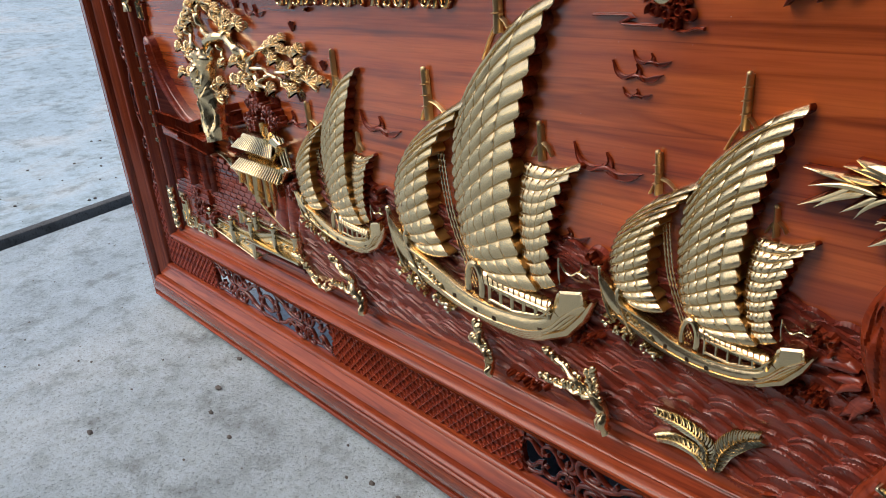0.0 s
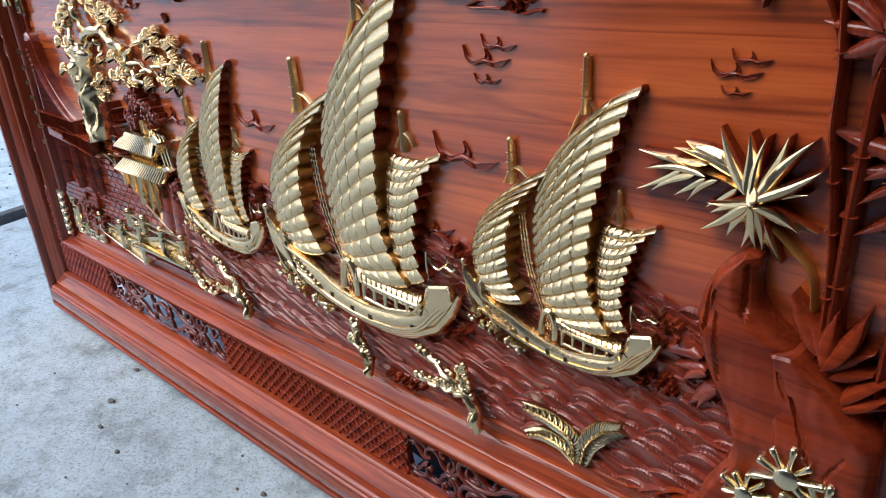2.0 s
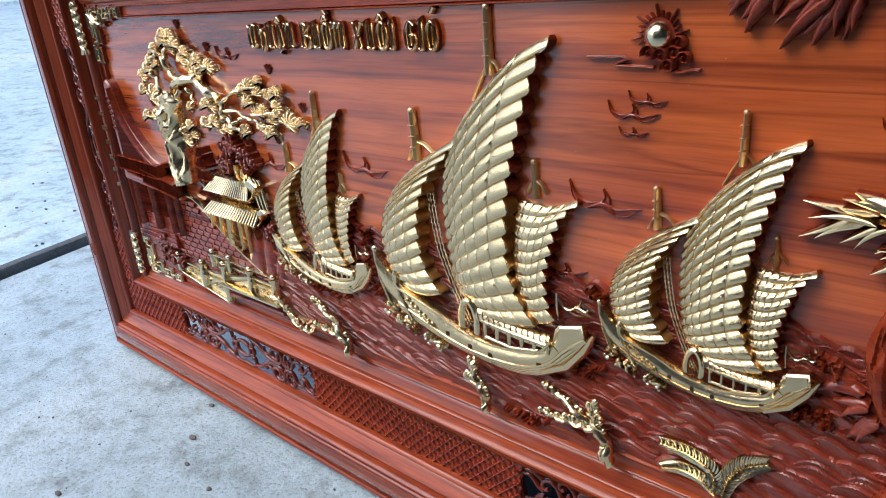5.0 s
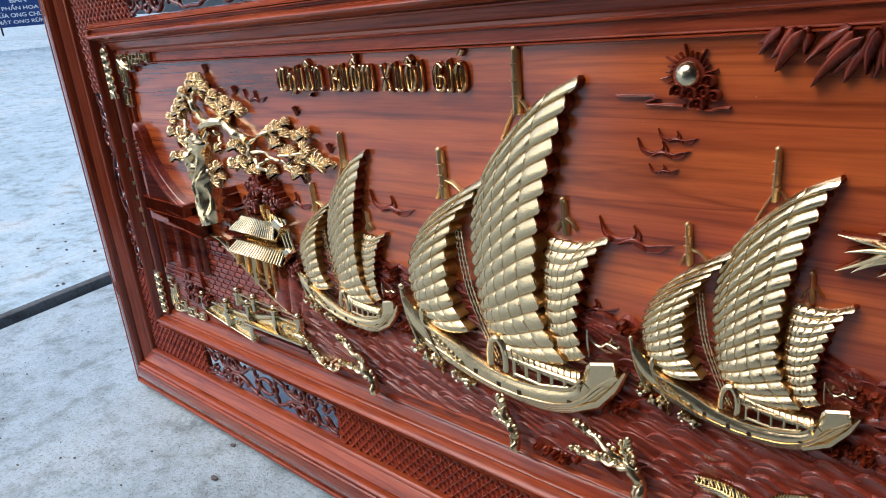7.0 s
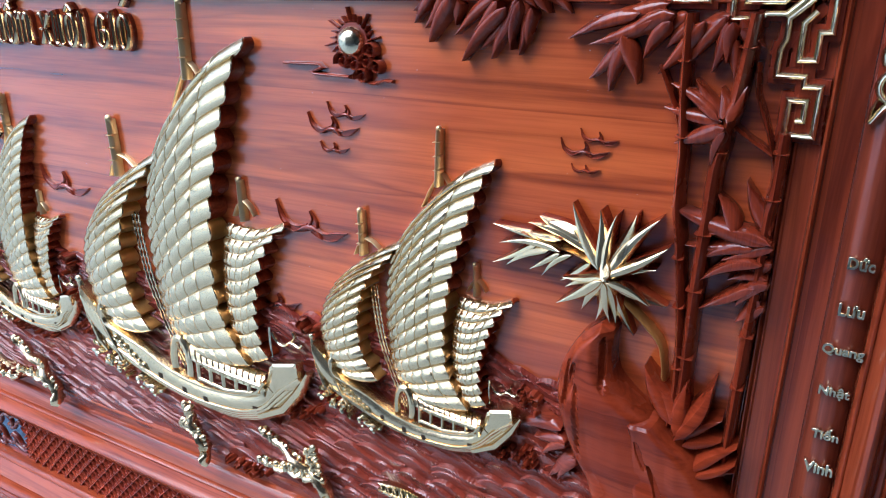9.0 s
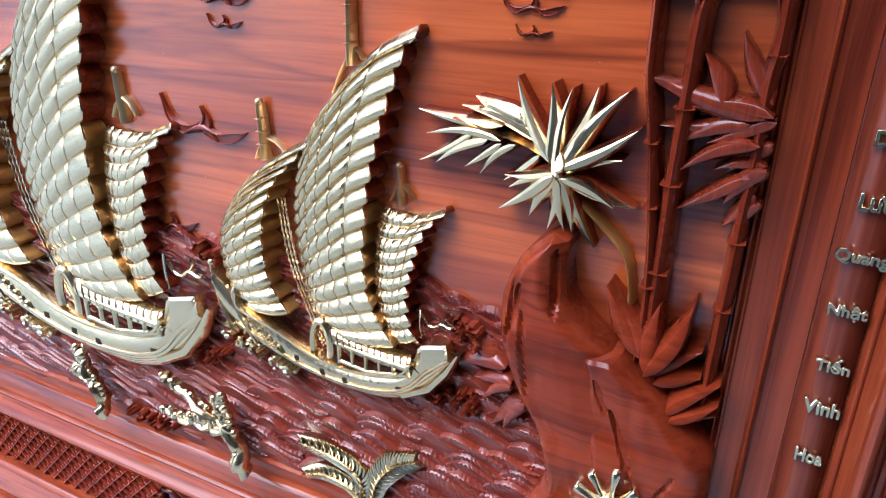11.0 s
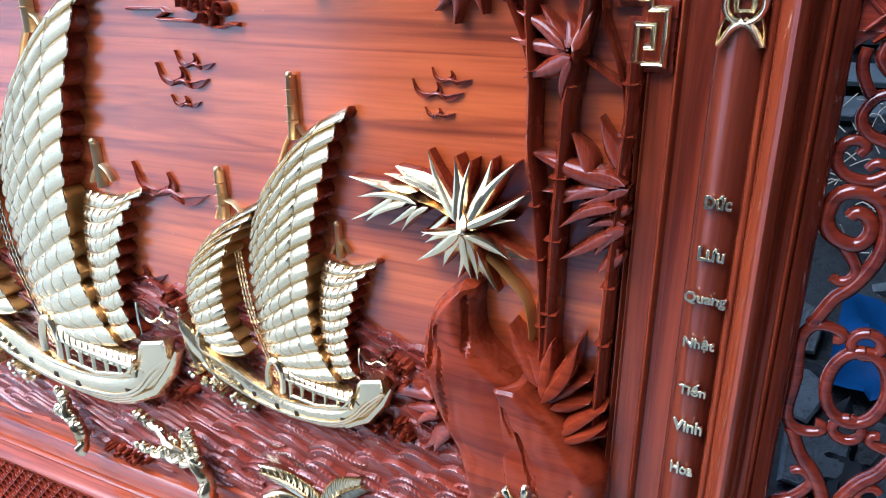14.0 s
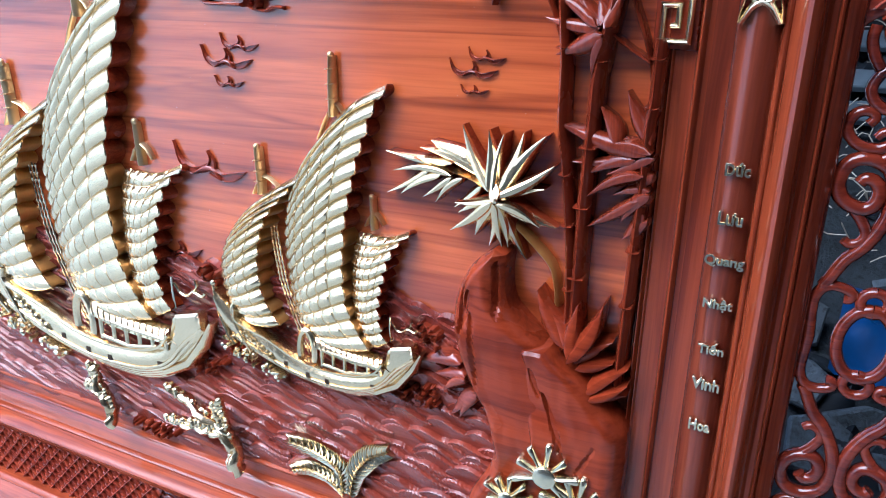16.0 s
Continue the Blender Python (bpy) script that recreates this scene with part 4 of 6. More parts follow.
def bird(x, z, s, y=-.006, lean=0.0):
    """A small carved gull: body with beak and tail, two cupped wings with raised edges."""
    bm = B()
    ca, sa = math.cos(lean), math.sin(lean)

    def P(u, v):
        return (x + s * (u * ca - v * sa), z + s * (u * sa + v * ca))
    wings = [([P(-.04, -.02), P(-.22, -.08), P(-.40, -.01), P(-.52, .17)], [P(-.52, .17), P(-.43, -.07), P(-.24, -.16), P(-.02, -.10)]),
             ([P(.00, -.02), P(.03, .07), P(-.01, .16)], [P(-.01, .16), P(.08, .06), P(.10, -.02), P(.06, -.08)]),
             ([P(.04, -.02), P(.20, -.07), P(.36, -.02), P(.54, .03)], [P(.54, .03), P(.38, -.11), P(.20, -.15), P(.02, -.10)])]
    for up, low in wings:
        rim = smooth_line(up, 9)
        edge = smooth_line(low, 9)
        plate(bm, [*rim, *edge[1:]], .0, y * .45, s * .008)
        n = len(rim)
        ribbon(bm, rim, [s * .032 * (1 - .75 * i / (n - 1)) for i in range(n)], .0, y, ROUND)
        ribbon(bm, edge, [s * .020 * (.4 + .6 * math.sin(math.pi * i / (n - 1))) for i in range(n)], .0, y * .8, ROUND)
    ribbon(bm, smooth_line([P(-.22, -.16), P(-.06, -.06), P(.08, -.05), P(.20, -.14)], 8), [s * k for k in (.015, .04, .07, .09, .09, .07, .05, .03, .01)], .0, y * 1.15, ROUND)
    part("carved_bird", bm, M_CARVE, panel, "small reddish carved bird in flight")


for x, z, s, lean in ((-.409, .838, .044, -.08), (-.426, .823, .060, -.06), (-.425, .800, .034, .0), (-.147, .837, .032, -.10), (-.159, .826, .042, -.06), (-.157, .809, .024, .0),
                      (-.463, .712, .094, -.12), (-.518, .607, .060, .06), (-.894, .704, .096, -.10), (-1.157, .684, .094, -.08), (-1.234, .876, .068, -.06)):
    bird(x, z, s, -.0046 if s > .05 else -.0034, lean)

# ---------------------------------------------------------------- palm
def blades(bm, rows, top, step=.0016, tip=.62, curl=.05, side=0, mat=0):
    """Leaves as (foot x, foot z, tip x, tip z, width); later ones lie over earlier ones."""
    for i, (x0, z0, x1, z1, w) in enumerate(rows):
        blade(bm, (x0, z0), (x1, z1), w * 1.25, top + step * (i % 4), (top + step * (i % 4)) * tip, .5 + .18 * math.sin(i * 1.7), 9, curl * (-1) ** i * (1 + .5 * math.sin(i * 2.9)), mat, side)


PALM = [(-.144, .742, -.162, .781, .009), (-.142, .747, -.135, .780, .009), (-.130, .749, -.121, .778, .006), (-.129, .737, -.105, .780, .010), (-.117, .736, -.086, .779, .009), (-.118, .733, -.077, .756, .008),
        (-.118, .727, -.085, .735, .006), (-.117, .721, -.074, .702, .008), (-.118, .716, -.087, .703, .008), (-.119, .716, -.099, .669, .008), (-.122, .715, -.114, .681, .007), (-.124, .714, -.119, .681, .007),
        (-.126, .715, -.132, .679, .009), (-.129, .716, -.145, .687, .009), (-.131, .719, -.168, .689, .009), (-.133, .721, -.162, .705, .007), (-.132, .724, -.165, .714, .006), (-.123, .724, -.130, .742, .011)]
FROND = [(-.152, .750, -.191, .765, .013), (-.141, .741, -.201, .758, .008), (-.168, .748, -.235, .752, .007), (-.168, .738, -.228, .735, .007), (-.190, .741, -.236, .713, .006), (-.179, .737, -.221, .714, .008),
         (-.168, .736, -.198, .714, .006), (-.157, .737, -.185, .711, .006), (-.141, .731, -.168, .708, .007)]
bm = B()
for i, (x0, z0, x1, z1, w) in enumerate(PALM):
    c = np.array((-.125, .722))
    foot = c + (np.array((x0, z0)) - c) * .35
    h = .026 + .0020 * (i % 3) + (.004 if i == 17 else 0)
    blade(bm, foot, (x1, z1), w * 1.34, h, h * (.50 if i in (0, 7, 9) else .72), .5 + .2 * math.sin(i * 1.7), 10, .05 * (-1) ** i, 0, 1)
blob(bm, (-.125, -.026, .722), .0035, 1)
palm = part("palm_crown", bm, [M_GOLD, M_ROCK], panel, "gilded palm leaves in a star with wooden cut sides", 36)
bm = B()
blades(bm, FROND, .019, .0014, .75, .05, 1)
ribbon(bm, smooth_line([(-.130, .728), (-.150, .737), (-.175, .743), (-.205, .750)], 10), [.004, .006, .007, .007, .006, .006, .005, .004, .003, .002, .0015], -.002, -.0235, RIDGE)
part("side_frond", bm, [M_GOLD, M_ROCK], palm, "gilded drooping palm frond", 36)
bm = B()
stem = smooth_line([(-.125, .711), (-.108, .696), (-.091, .681), (-.077, .666), (-.072, .648), (-.070, .630), (-.070, .612)], 24)
ribbon(bm, stem, [.0044 + .0014 * i / 24 + (.0014 if i % 5 == 4 else 0) for i in range(25)], .0, -.014, ROUND)
part("palm_trunk", bm, [M_GOLD_DEEP], palm, "bent gilded palm stem")

# ---------------------------------------------------------------- rock
def crag(bm, lefts, rights, height, seed, rim=.012, cuts=()):
    """A carved mass between two side lines (x, z): broad chiselled face, steep cut sides, sunk chisel strokes."""
    Lz, Rz = smooth_line(lefts, 200), smooth_line(rights, 200)
    z1, z0 = min(lefts[0][1], rights[0][1]), max(lefts[-1][1], rights[-1][1])
    nz, nx = 90, 44
    lz, rz = np.array(Lz), np.array(Rz)
    rows = []
    for i in range(nz + 1):
        z = z1 + (z0 - z1) * i / nz
        xl = float(np.interp(-z, -lz[:, 1], lz[:, 0]))
        xr = float(np.interp(-z, -rz[:, 1], rz[:, 0]))
        row = [(xl, .0, z)]
        for j in range(nx + 1):
            u = j / nx
            x = xl + (xr - xl) * u
            e = min(x - xl, (xr - x) * .75, (z1 - z) * 1.2 + .002)
            rise = 1 - (1 - min(1, max(0, e) / rim)) ** 2.2
            facet = max(.0035 * math.sin(x * 62 + z * 23 + seed), .0040 * math.sin(x * 27 - z * 58 + seed * 2), -.0012)
            h = height * (.66 + .34 * rise) + facet * rise + .0010 * noise.noise(Vector((x * 120, seed, z * 45)))
            for (ax, az), (bx, bz), w, deep in cuts:
                d = np.array((bx - ax, bz - az))
                s = max(0, min(1, ((x - ax) * d[0] + (z - az) * d[1]) / (d @ d)))
                dist = math.hypot(x - ax - d[0] * s, z - az - d[1] * s)
                h -= deep * max(0, 1 - dist / (w * (.35 + 1.3 * s * (1 - s)))) ** .7
            row.append((x, -h, z))
        row.append((xr, .0, z))
        rows.append(row)
    vs = loft(bm, rows)
    bm.faces.new([v for v in vs[0]])


bm = B()
crag(bm, [(-.125, .679), (-.142, .665), (-.152, .648), (-.159, .627), (-.161, .605), (-.157, .583), (-.150, .561), (-.141, .540), (-.128, .520), (-.120, .497), (-.117, .473), (-.126, .449), (-.142, .417), (-.150, .360)],
     [(-.122, .679), (-.113, .674), (-.114, .654), (-.110, .631), (-.099, .618), (-.086, .607), (-.074, .598), (-.050, .560), (-.036, .520), (-.030, .480), (-.026, .440), (-.024, .360)], .037, 1.0, .013,
     (((-.143, .640), (-.150, .600), .005, .005), ((-.140, .620), (-.134, .545), .004, .004), ((-.149, .640), (-.152, .570), .003, .004), ((-.120, .668), (-.117, .622), .004, .006), ((-.126, .500), (-.119, .440), .004, .004)))
rock = part("carved_rock", bm, M_ROCK, panel, "smooth reddish carved cliff rock with chisel cuts", 24)
bm = B()
crag(bm, [(-.070, .600), (-.094, .597), (-.092, .580), (-.088, .540), (-.080, .500), (-.072, .440), (-.066, .360)],
     [(-.068, .600), (-.054, .588), (-.038, .578), (-.024, .562), (-.014, .549), (-.001, .536), (.0035, .518), (.0035, .440), (.0035, .360)], .041, 4.0, .010,
     (((-.082, .580), (-.072, .556), .004, .005), ((-.068, .560), (-.049, .516), .0045, .007), ((-.060, .540), (-.044, .490), .003, .004), ((-.020, .520), (-.034, .490), .003, .003)))
part("rock_shoulder", bm, M_ROCK, rock, "lower shoulder of the carved cliff", 24)
for k in range(6):
    z = .352 + k * .0075
    x0 = -.236 + .020 * k
    bm = B()
    ribbon(bm, smooth_line([(x0, z - .004), (x0 + .030, z + .009 + .003 * (k % 3)), (x0 + .055, z + .002), (x0 + .085, z + .010), (x0 + .120, z + .004)], 18),
           [.003 + .007 * abs(math.sin(math.pi * i / 9 + k)) for i in range(19)], .0, -.010 - .002 * k, RIDGE)
    part("rock_ledge", bm, M_ROCK, rock, "low carved ledge ridge", 24)

# ---------------------------------------------------------------- bamboo
def stalk(pts, r, knots, nm="stalk"):
    line = smooth_line(pts, 24)
    bm = B()
    w = [2 * r] * len(line)
    for i, p in enumerate(line):
        if any(abs(p[1] - k) < .004 for k in knots):
            w[i] = 2.2 * r
    ribbon(bm, line, w, .0, -.024, ROUND)
    for k in knots:
        p = min(line, key=lambda q: abs(q[1] - k))
        ribbon(bm, [(p[0] - r * .98, p[1]), (p[0] - r * .6, p[1] - .0008), (p[0], p[1] - .001), (p[0] + r * .6, p[1] - .0008), (p[0] + r * .98, p[1])], .0026, -.006, -.0248, ROUND)
    return part(nm, bm, M_DARK, bamboo, "dark jointed bamboo stalk") if bamboo else part("bamboo", bm, M_DARK, panel, "dark carved bamboo clump")


bamboo = None
bamboo = stalk([(-.036, .938), (-.041, .882), (-.045, .859), (-.050, .826), (-.051, .790), (-.052, .757), (-.053, .725), (-.053, .686), (-.053, .641), (-.054, .590)], .0066, (.905, .838, .770, .726, .672))
stalk([(-.082, .938), (-.080, .882), (-.076, .837), (-.075, .792), (-.069, .755), (-.061, .685), (-.058, .630), (-.060, .595)], .0046, (.900, .842, .755, .700, .660))
stalk([(-.006, .856), (-.006, .812), (-.008, .792), (-.008, .744), (-.009, .699), (-.010, .645), (-.011, .585), (-.012, .560)], .0056, (.845, .806, .735, .700, .640))
for pts in ([(-.030, .905), (-.028, .882), (-.017, .855), (-.011, .836), (-.008, .820), (-.006, .806)], [(-.044, .860), (-.029, .849), (-.011, .838)], [(-.100, .900), (-.086, .870), (-.078, .846)]):
    bm = B()
    ribbon(bm, smooth_line(pts, 10), [.0042 + (.0012 if k % 4 == 3 else 0) for k in range(11)], .0, -.018, ROUND)
    part("twig", bm, M_DARK, bamboo)


def spray(rows, top, mat=M_DARK, tip=.7, curl=.05):
    bm = B()
    blades(bm, [(a, b, c, d, w * 1.20) for a, b, c, d, w in rows], top, .0022, tip, curl)
    part("leaf_spray", bm, mat, bamboo, "pointed carved bamboo leaves", 42)


spray([(-.303, .952, -.323, .936, .006), (-.300, .952, -.321, .926, .007), (-.288, .951, -.309, .922, .008), (-.279, .948, -.304, .910, .009), (-.276, .951, -.294, .925, .006), (-.275, .945, -.279, .925, .006)], .014)
spray([(-.242, .950, -.263, .935, .007), (-.240, .949, -.279, .917, .007), (-.237, .945, -.260, .921, .008), (-.228, .940, -.271, .895, .008), (-.224, .940, -.256, .905, .007), (-.222, .935, -.244, .898, .008),
       (-.219, .947, -.236, .911, .008), (-.216, .945, -.225, .906, .007), (-.213, .948, -.219, .902, .008), (-.207, .940, -.212, .911, .007), (-.215, .951, -.204, .940, .006), (-.204, .952, -.192, .936, .006), (-.196, .953, -.175, .936, .006)], .014)
spray([(-.098, .944, -.155, .934, .010), (-.118, .937, -.175, .917, .008), (-.108, .932, -.157, .913, .008), (-.092, .937, -.136, .913, .010), (-.124, .922, -.156, .886, .009), (-.126, .920, -.139, .877, .009),
       (-.130, .920, -.116, .884, .009), (-.094, .932, -.113, .904, .008), (-.084, .938, -.105, .921, .007), (-.078, .931, -.097, .912, .008), (-.070, .932, -.101, .893, .009)], .016)
spray([(-.054, .936, -.086, .921, .009), (-.056, .936, -.080, .900, .009), (-.054, .932, -.062, .896, .007), (-.050, .932, -.052, .903, .007), (-.051, .922, -.046, .892, .007), (-.046, .934, -.028, .915, .007), (-.044, .928, -.034, .912, .006)], .017)
spray([(-.049, .862, -.093, .869, .008), (-.051, .863, -.089, .887, .007), (-.046, .858, -.082, .842, .010), (-.045, .856, -.053, .826, .006), (-.050, .864, -.072, .891, .006), (-.048, .864, -.053, .886, .006), (-.045, .862, -.035, .888, .008)], .024)
spray([(-.004, .780, -.026, .818, .008), (-.028, .776, -.045, .805, .008), (-.006, .772, -.079, .791, .010), (-.002, .774, -.051, .773, .007), (-.020, .766, -.065, .760, .006), (-.014, .768, -.053, .751, .008), (.000, .771, -.036, .753, .007),
       (-.006, .757, -.050, .734, .007), (.000, .758, -.022, .737, .007), (-.001, .745, -.030, .737, .005), (-.008, .737, -.048, .709, .007), (.000, .743, -.021, .717, .008), (-.004, .726, -.020, .701, .007), (.000, .722, -.012, .698, .005)], .022)
spray([(-.056, .603, -.085, .647, .012), (-.051, .602, -.070, .629, .008), (-.051, .596, -.048, .642, .010), (-.051, .593, -.027, .646, .010), (-.046, .591, -.017, .613, .008), (-.044, .587, -.015, .594, .008),
       (-.034, .566, -.002, .593, .008), (-.031, .562, -.001, .578, .006), (-.028, .558, -.001, .567, .007)], .032, M_ROCK)
spray([(-.160, .549, -.200, .586, .011), (-.157, .556, -.207, .545, .009), (-.151, .545, -.185, .538, .009), (-.151, .542, -.176, .521, .008), (-.143, .529, -.169, .495, .011), (-.140, .527, -.159, .494, .009)], .016, M_CARVE)

# ---------------------------------------------------------------- succulents and fern
def rosette(c, r, a0, a1, n, y=-.0495):
    """Blunt spoon-shaped leaves, narrow at the heart, each with its own rounded end."""
    bm = B()
    for k in range(n):
        a = radians(a0 + (a1 - a0) * k / (n - 1))
        rr = r * (1 + .10 * math.sin(k * 2.4))
        u, v = np.array((math.cos(a) * .92, math.sin(a))), np.array((-math.sin(a), math.cos(a)))
        out = [(t * rr, w * r) for t, w in ((.22, .085), (.45, .058), (.70, .078), (.90, .105), (1.0, .098), (1.04, .070))]
        pts = [np.array(c) + u * p + v * q for p, q in out] + [np.array(c) + u * p - v * q for p, q in reversed(out)]
        plate(bm, pts, -.038, y - .0006 * (k % 2), .0014, .0005)
    plate(bm, [(c[0] + r * .36 * math.cos(t), c[1] + r * .36 * math.sin(t)) for t in np.linspace(0, 2 * math.pi, 19)[:-1]], -.038, y - .0012, .0014, .0005)
    tagged(part("gilded_succulent", bm, M_GOLD_SILVER, panel, "gilded rosette of blunt fleshy leaves", 50), kind="stuff")


rosette((-.060, .482), .031, -30, 200, 7)
rosette((-.094, .446), .024, -60, 230, 9)
rosette((-.030, .456), .033, -10, 200, 8)
rosette((-.064, .428), .026, 0, 180, 6)
bm = B()


def frond(pts, w):
    n = 26
    line = smooth_line(pts, n)
    for i in range(1, n):
        d = line[i + 1] - line[i - 1]
        d = d / np.hypot(*d)
        q = np.array((-d[1], d[0]))
        ww = w * (.40 + .60 * math.sin(math.pi * (i / n) ** .8 * .95 + .05))
        for sgn in (1, -1):
            t = line[i] + sgn * q * ww + d * ww * .85
            blade(bm, line[i] - d * .001, t, .0048, .0142 + .0012 * (i % 2), .0128, .5 + .2 * sgn, 4, .10 * sgn)
    ribbon(bm, line, [.0026 * (1 - .6 * i / n) for i in range(n + 1)], -.004, -.0175, ROUND)


frond([(-.298, .352), (-.305, .385), (-.335, .400), (-.375, .402)], .013)
frond([(-.298, .352), (-.318, .368), (-.345, .372), (-.372, .362)], .011)
frond([(-.290, .352), (-.283, .385), (-.265, .412), (-.240, .428)], .014)
part("gilded_fern", bm, M_GOLD_SILVER, panel, "gilded feathery fern fronds")


# ---------------------------------------------------------------- corals
def coral(limbs, seed):
    """Gnarled limbs with knobs and short hooked twigs."""
    bm = B()
    r = random.Random(seed)
    for pts, w in limbs:
        line = smooth_line(pts, 18)
        for o, y in ((-.22, -.022), (.24, -.027)):
            tube(bm, [(q[0] + o * w + .0016 * math.sin(i * 1.7 + seed), y - .003 * math.sin(i * 1.1), q[1] + .0012 * math.cos(i * 1.3)) for i, q in enumerate(line)],
                 [w * .40 * (1 - .55 * i / 18) * (1 + .28 * math.sin(i * 1.9 + seed + o * 9)) for i in range(19)], 8, 1.5)
        for i in range(2, 19):
            for s in (1, -1):
                if r.random() < .80:
                    q = line[i] + np.array((s * r.uniform(.3, .9), r.uniform(-.2, 1))) * r.uniform(.006, .012)
                    m = (line[i] + q) / 2 + np.array((.0015 * s, -.001))
                    k = r.uniform(.0030, .0052)
                    tube(bm, [(*line[i][:1], -.020, line[i][1]), (m[0], -.028, m[1]), (q[0], -.026, q[1])], [k * 1.25, k, k * .8], 7)
                    blob(bm, (q[0], -.026, q[1]), k * 1.1, 1, (1, 1, 1), .5)
    part("gilded_coral", bm, M_GOLD, panel, "gnarled gilded branching coral", 60)


coral([([(-.443, .346), (-.447, .375), (-.462, .395), (-.500, .415), (-.540, .433)], .018), ([(-.462, .392), (-.500, .388), (-.548, .387)], .012), ([(-.455, .395), (-.462, .415), (-.466, .430)], .009)], 1)
coral([([(-.652, .346), (-.655, .375), (-.668, .400), (-.676, .428)], .015), ([(-.656, .385), (-.672, .392), (-.684, .395)], .008)], 2)
coral([([(-.972, .342), (-.980, .370), (-1.000, .395), (-1.035, .420), (-1.060, .432)], .018), ([(-.985, .372), (-1.020, .378), (-1.062, .378)], .012)], 3)
coral([([(-1.070, .362), (-1.105, .352), (-1.140, .372), (-1.165, .392), (-1.190, .400)], .006)], 4)

# ---------------------------------------------------------------- carved sea
def sea():
    bm = B()
    nx, nz = 120, 20
    loft(bm, [[(-1.215 + 1.105 * i / nx, -.002 if j < nz else .0, .343 + (.584 + .004 * math.sin(i * .5) - .30 * max(0, -1.16 - (-1.215 + 1.105 * i / nx)) - .343) * j / nz) for i in range(nx + 1)] for j in range(nz + 1)])
    r = random.Random(11)
    z, k = .592, 0
    while z > .352:
        far = (z - .35) / .24
        L = .074 - .030 * far
        x = -1.225 + (k % 2) * L * .5 + r.uniform(0, .02)
        low = .009 + .006 * (1 - far)
        while x < -.125:
            s0 = L * r.uniform(.75, 1.35)
            zz = z + r.uniform(-.004, .004) + .006 * math.sin(x * 17 + k * .9)
            arch = s0 * r.uniform(.14, .24)
            lean = r.uniform(-.10, .22) * s0
            drop = low * r.uniform(1.7, 2.3)
            crest = r.uniform(.0062, .0098) + .0022 * (1 - far)
            hairs, ph = max(5, int(s0 / .0046)), r.uniform(0, 6)
            ns = hairs * 3
            rows = []
            for w in (0, .06, .22, .45, .72, 1.0):
                row = []
                for q in range(ns + 1):
                    s = q / ns
                    hump = math.sin(math.pi * s ** .78)
                    hook = .22 * arch * math.sin(2 * math.pi * s)
                    taper = .35 + .65 * math.sin(math.pi * min(1, s * .92 + .06)) ** .6
                    y = crest * taper * (1 - .86 * w ** .8) * (.72 if w == 0 else 1)
                    if w:
                        y += .00085 * math.sin(2 * math.pi * (s * hairs - w * 1.6) + ph) * (1 - w * .5)
                    row.append((x + s0 * s + lean * w, -y - .0005, zz + arch * hump + hook - drop * w * taper))
                rows.append(row)
            back = [(p[0], .0, p[2] + .0012) for p in rows[0]]
            loft(bm, [back, *rows])
            x += s0 * r.uniform(.62, .82)
        z -= low * .86
        k += 1
    tagged(part("carved_sea", bm, M_SEA, panel, "reddish carved sea of overlapping wave tongues with engraved hair lines", 50), kind="stuff")


sea()


def foam(x, z, w, h, n, seed, mat=M_DARK):
    """A knot of small curling foam heads."""
    bm = B()
    r = random.Random(seed)
    for _ in range(n):
        c = (x + r.uniform(-w, w), z + r.uniform(-h, h))
        q = r.uniform(.003, .006)
        ribbon(bm, spiral(c, q, .0012, r.uniform(0, 360), r.uniform(400, 620), 10), .0028, .0, -r.uniform(.012, .02), ROUND)
        blob(bm, (c[0], -.008, c[1]), q * .7, 1)
    part("carved_foam", bm, mat, panel, "knot of dark carved foam curls")


for x, z, w, h, n, s in ((-.192, .575, .012, .010, 12, 1), (-.470, .585, .016, .008, 12, 2), (-.905, .585, .014, .014, 14, 3), (-.205, .508, .020, .010, 14, 4), (-.480, .470, .022, .012, 16, 5),
                         (-.590, .352, .038, .006, 20, 6), (-.880, .490, .020, .012, 14, 7), (-.905, .530, .016, .012, 12, 8), (-1.120, .352, .030, .006, 14, 9), (-.440, .510, .012, .010, 10, 10), (-1.02, .452, .05, .006, 16, 12)):
    foam(x, z, w, h, n, s)

# ---------------------------------------------------------------- quay with gilded balustrade, paving, hall and pavilion
bm = B()
plate(bm, [(-1.742, .349), (-1.185, .349), (-1.195, .405), (-1.245, .440), (-1.357, .490), (-1.430, .535), (-1.530, .572), (-1.742, .560)], .0, -.006, .002)
paving = part("paved_court", bm, M_CARVE, panel, "carved court paved with slanting bricks")
bm = B()
row, z = 0, .392
while z < .562:
    x = -1.66 + (row % 2) * .014
    edge = -1.235 - max(0, (z - .430)) * 2.20
    while x < edge:
        plate(bm, [(x, z), (x + .024, z - .002), (x + .031, z + .0085), (x + .007, z + .0105)], -.004, -.0105, .0012)
        x += .0275
    z += .0128
    row += 1
tagged(part("brick", bm, M_CARVE, paving, "slanting carved bricks"), kind="stuff")
bm = B()
for pts in ([(-1.502, .570), (-1.455, .563), (-1.414, .539), (-1.363, .507), (-1.310, .474), (-1.260, .451), (-1.205, .430)], [(-1.185, .392), (-1.160, .372), (-1.130, .360), (-1.085, .352)]):
    ribbon(bm, smooth_line(pts, 24), [.0050 + .0010 * math.sin(i * 1.4) for i in range(25)], -.002, -.014)
part("path_edge", bm, M_GOLD, paving, "gilded sloping kerb line")


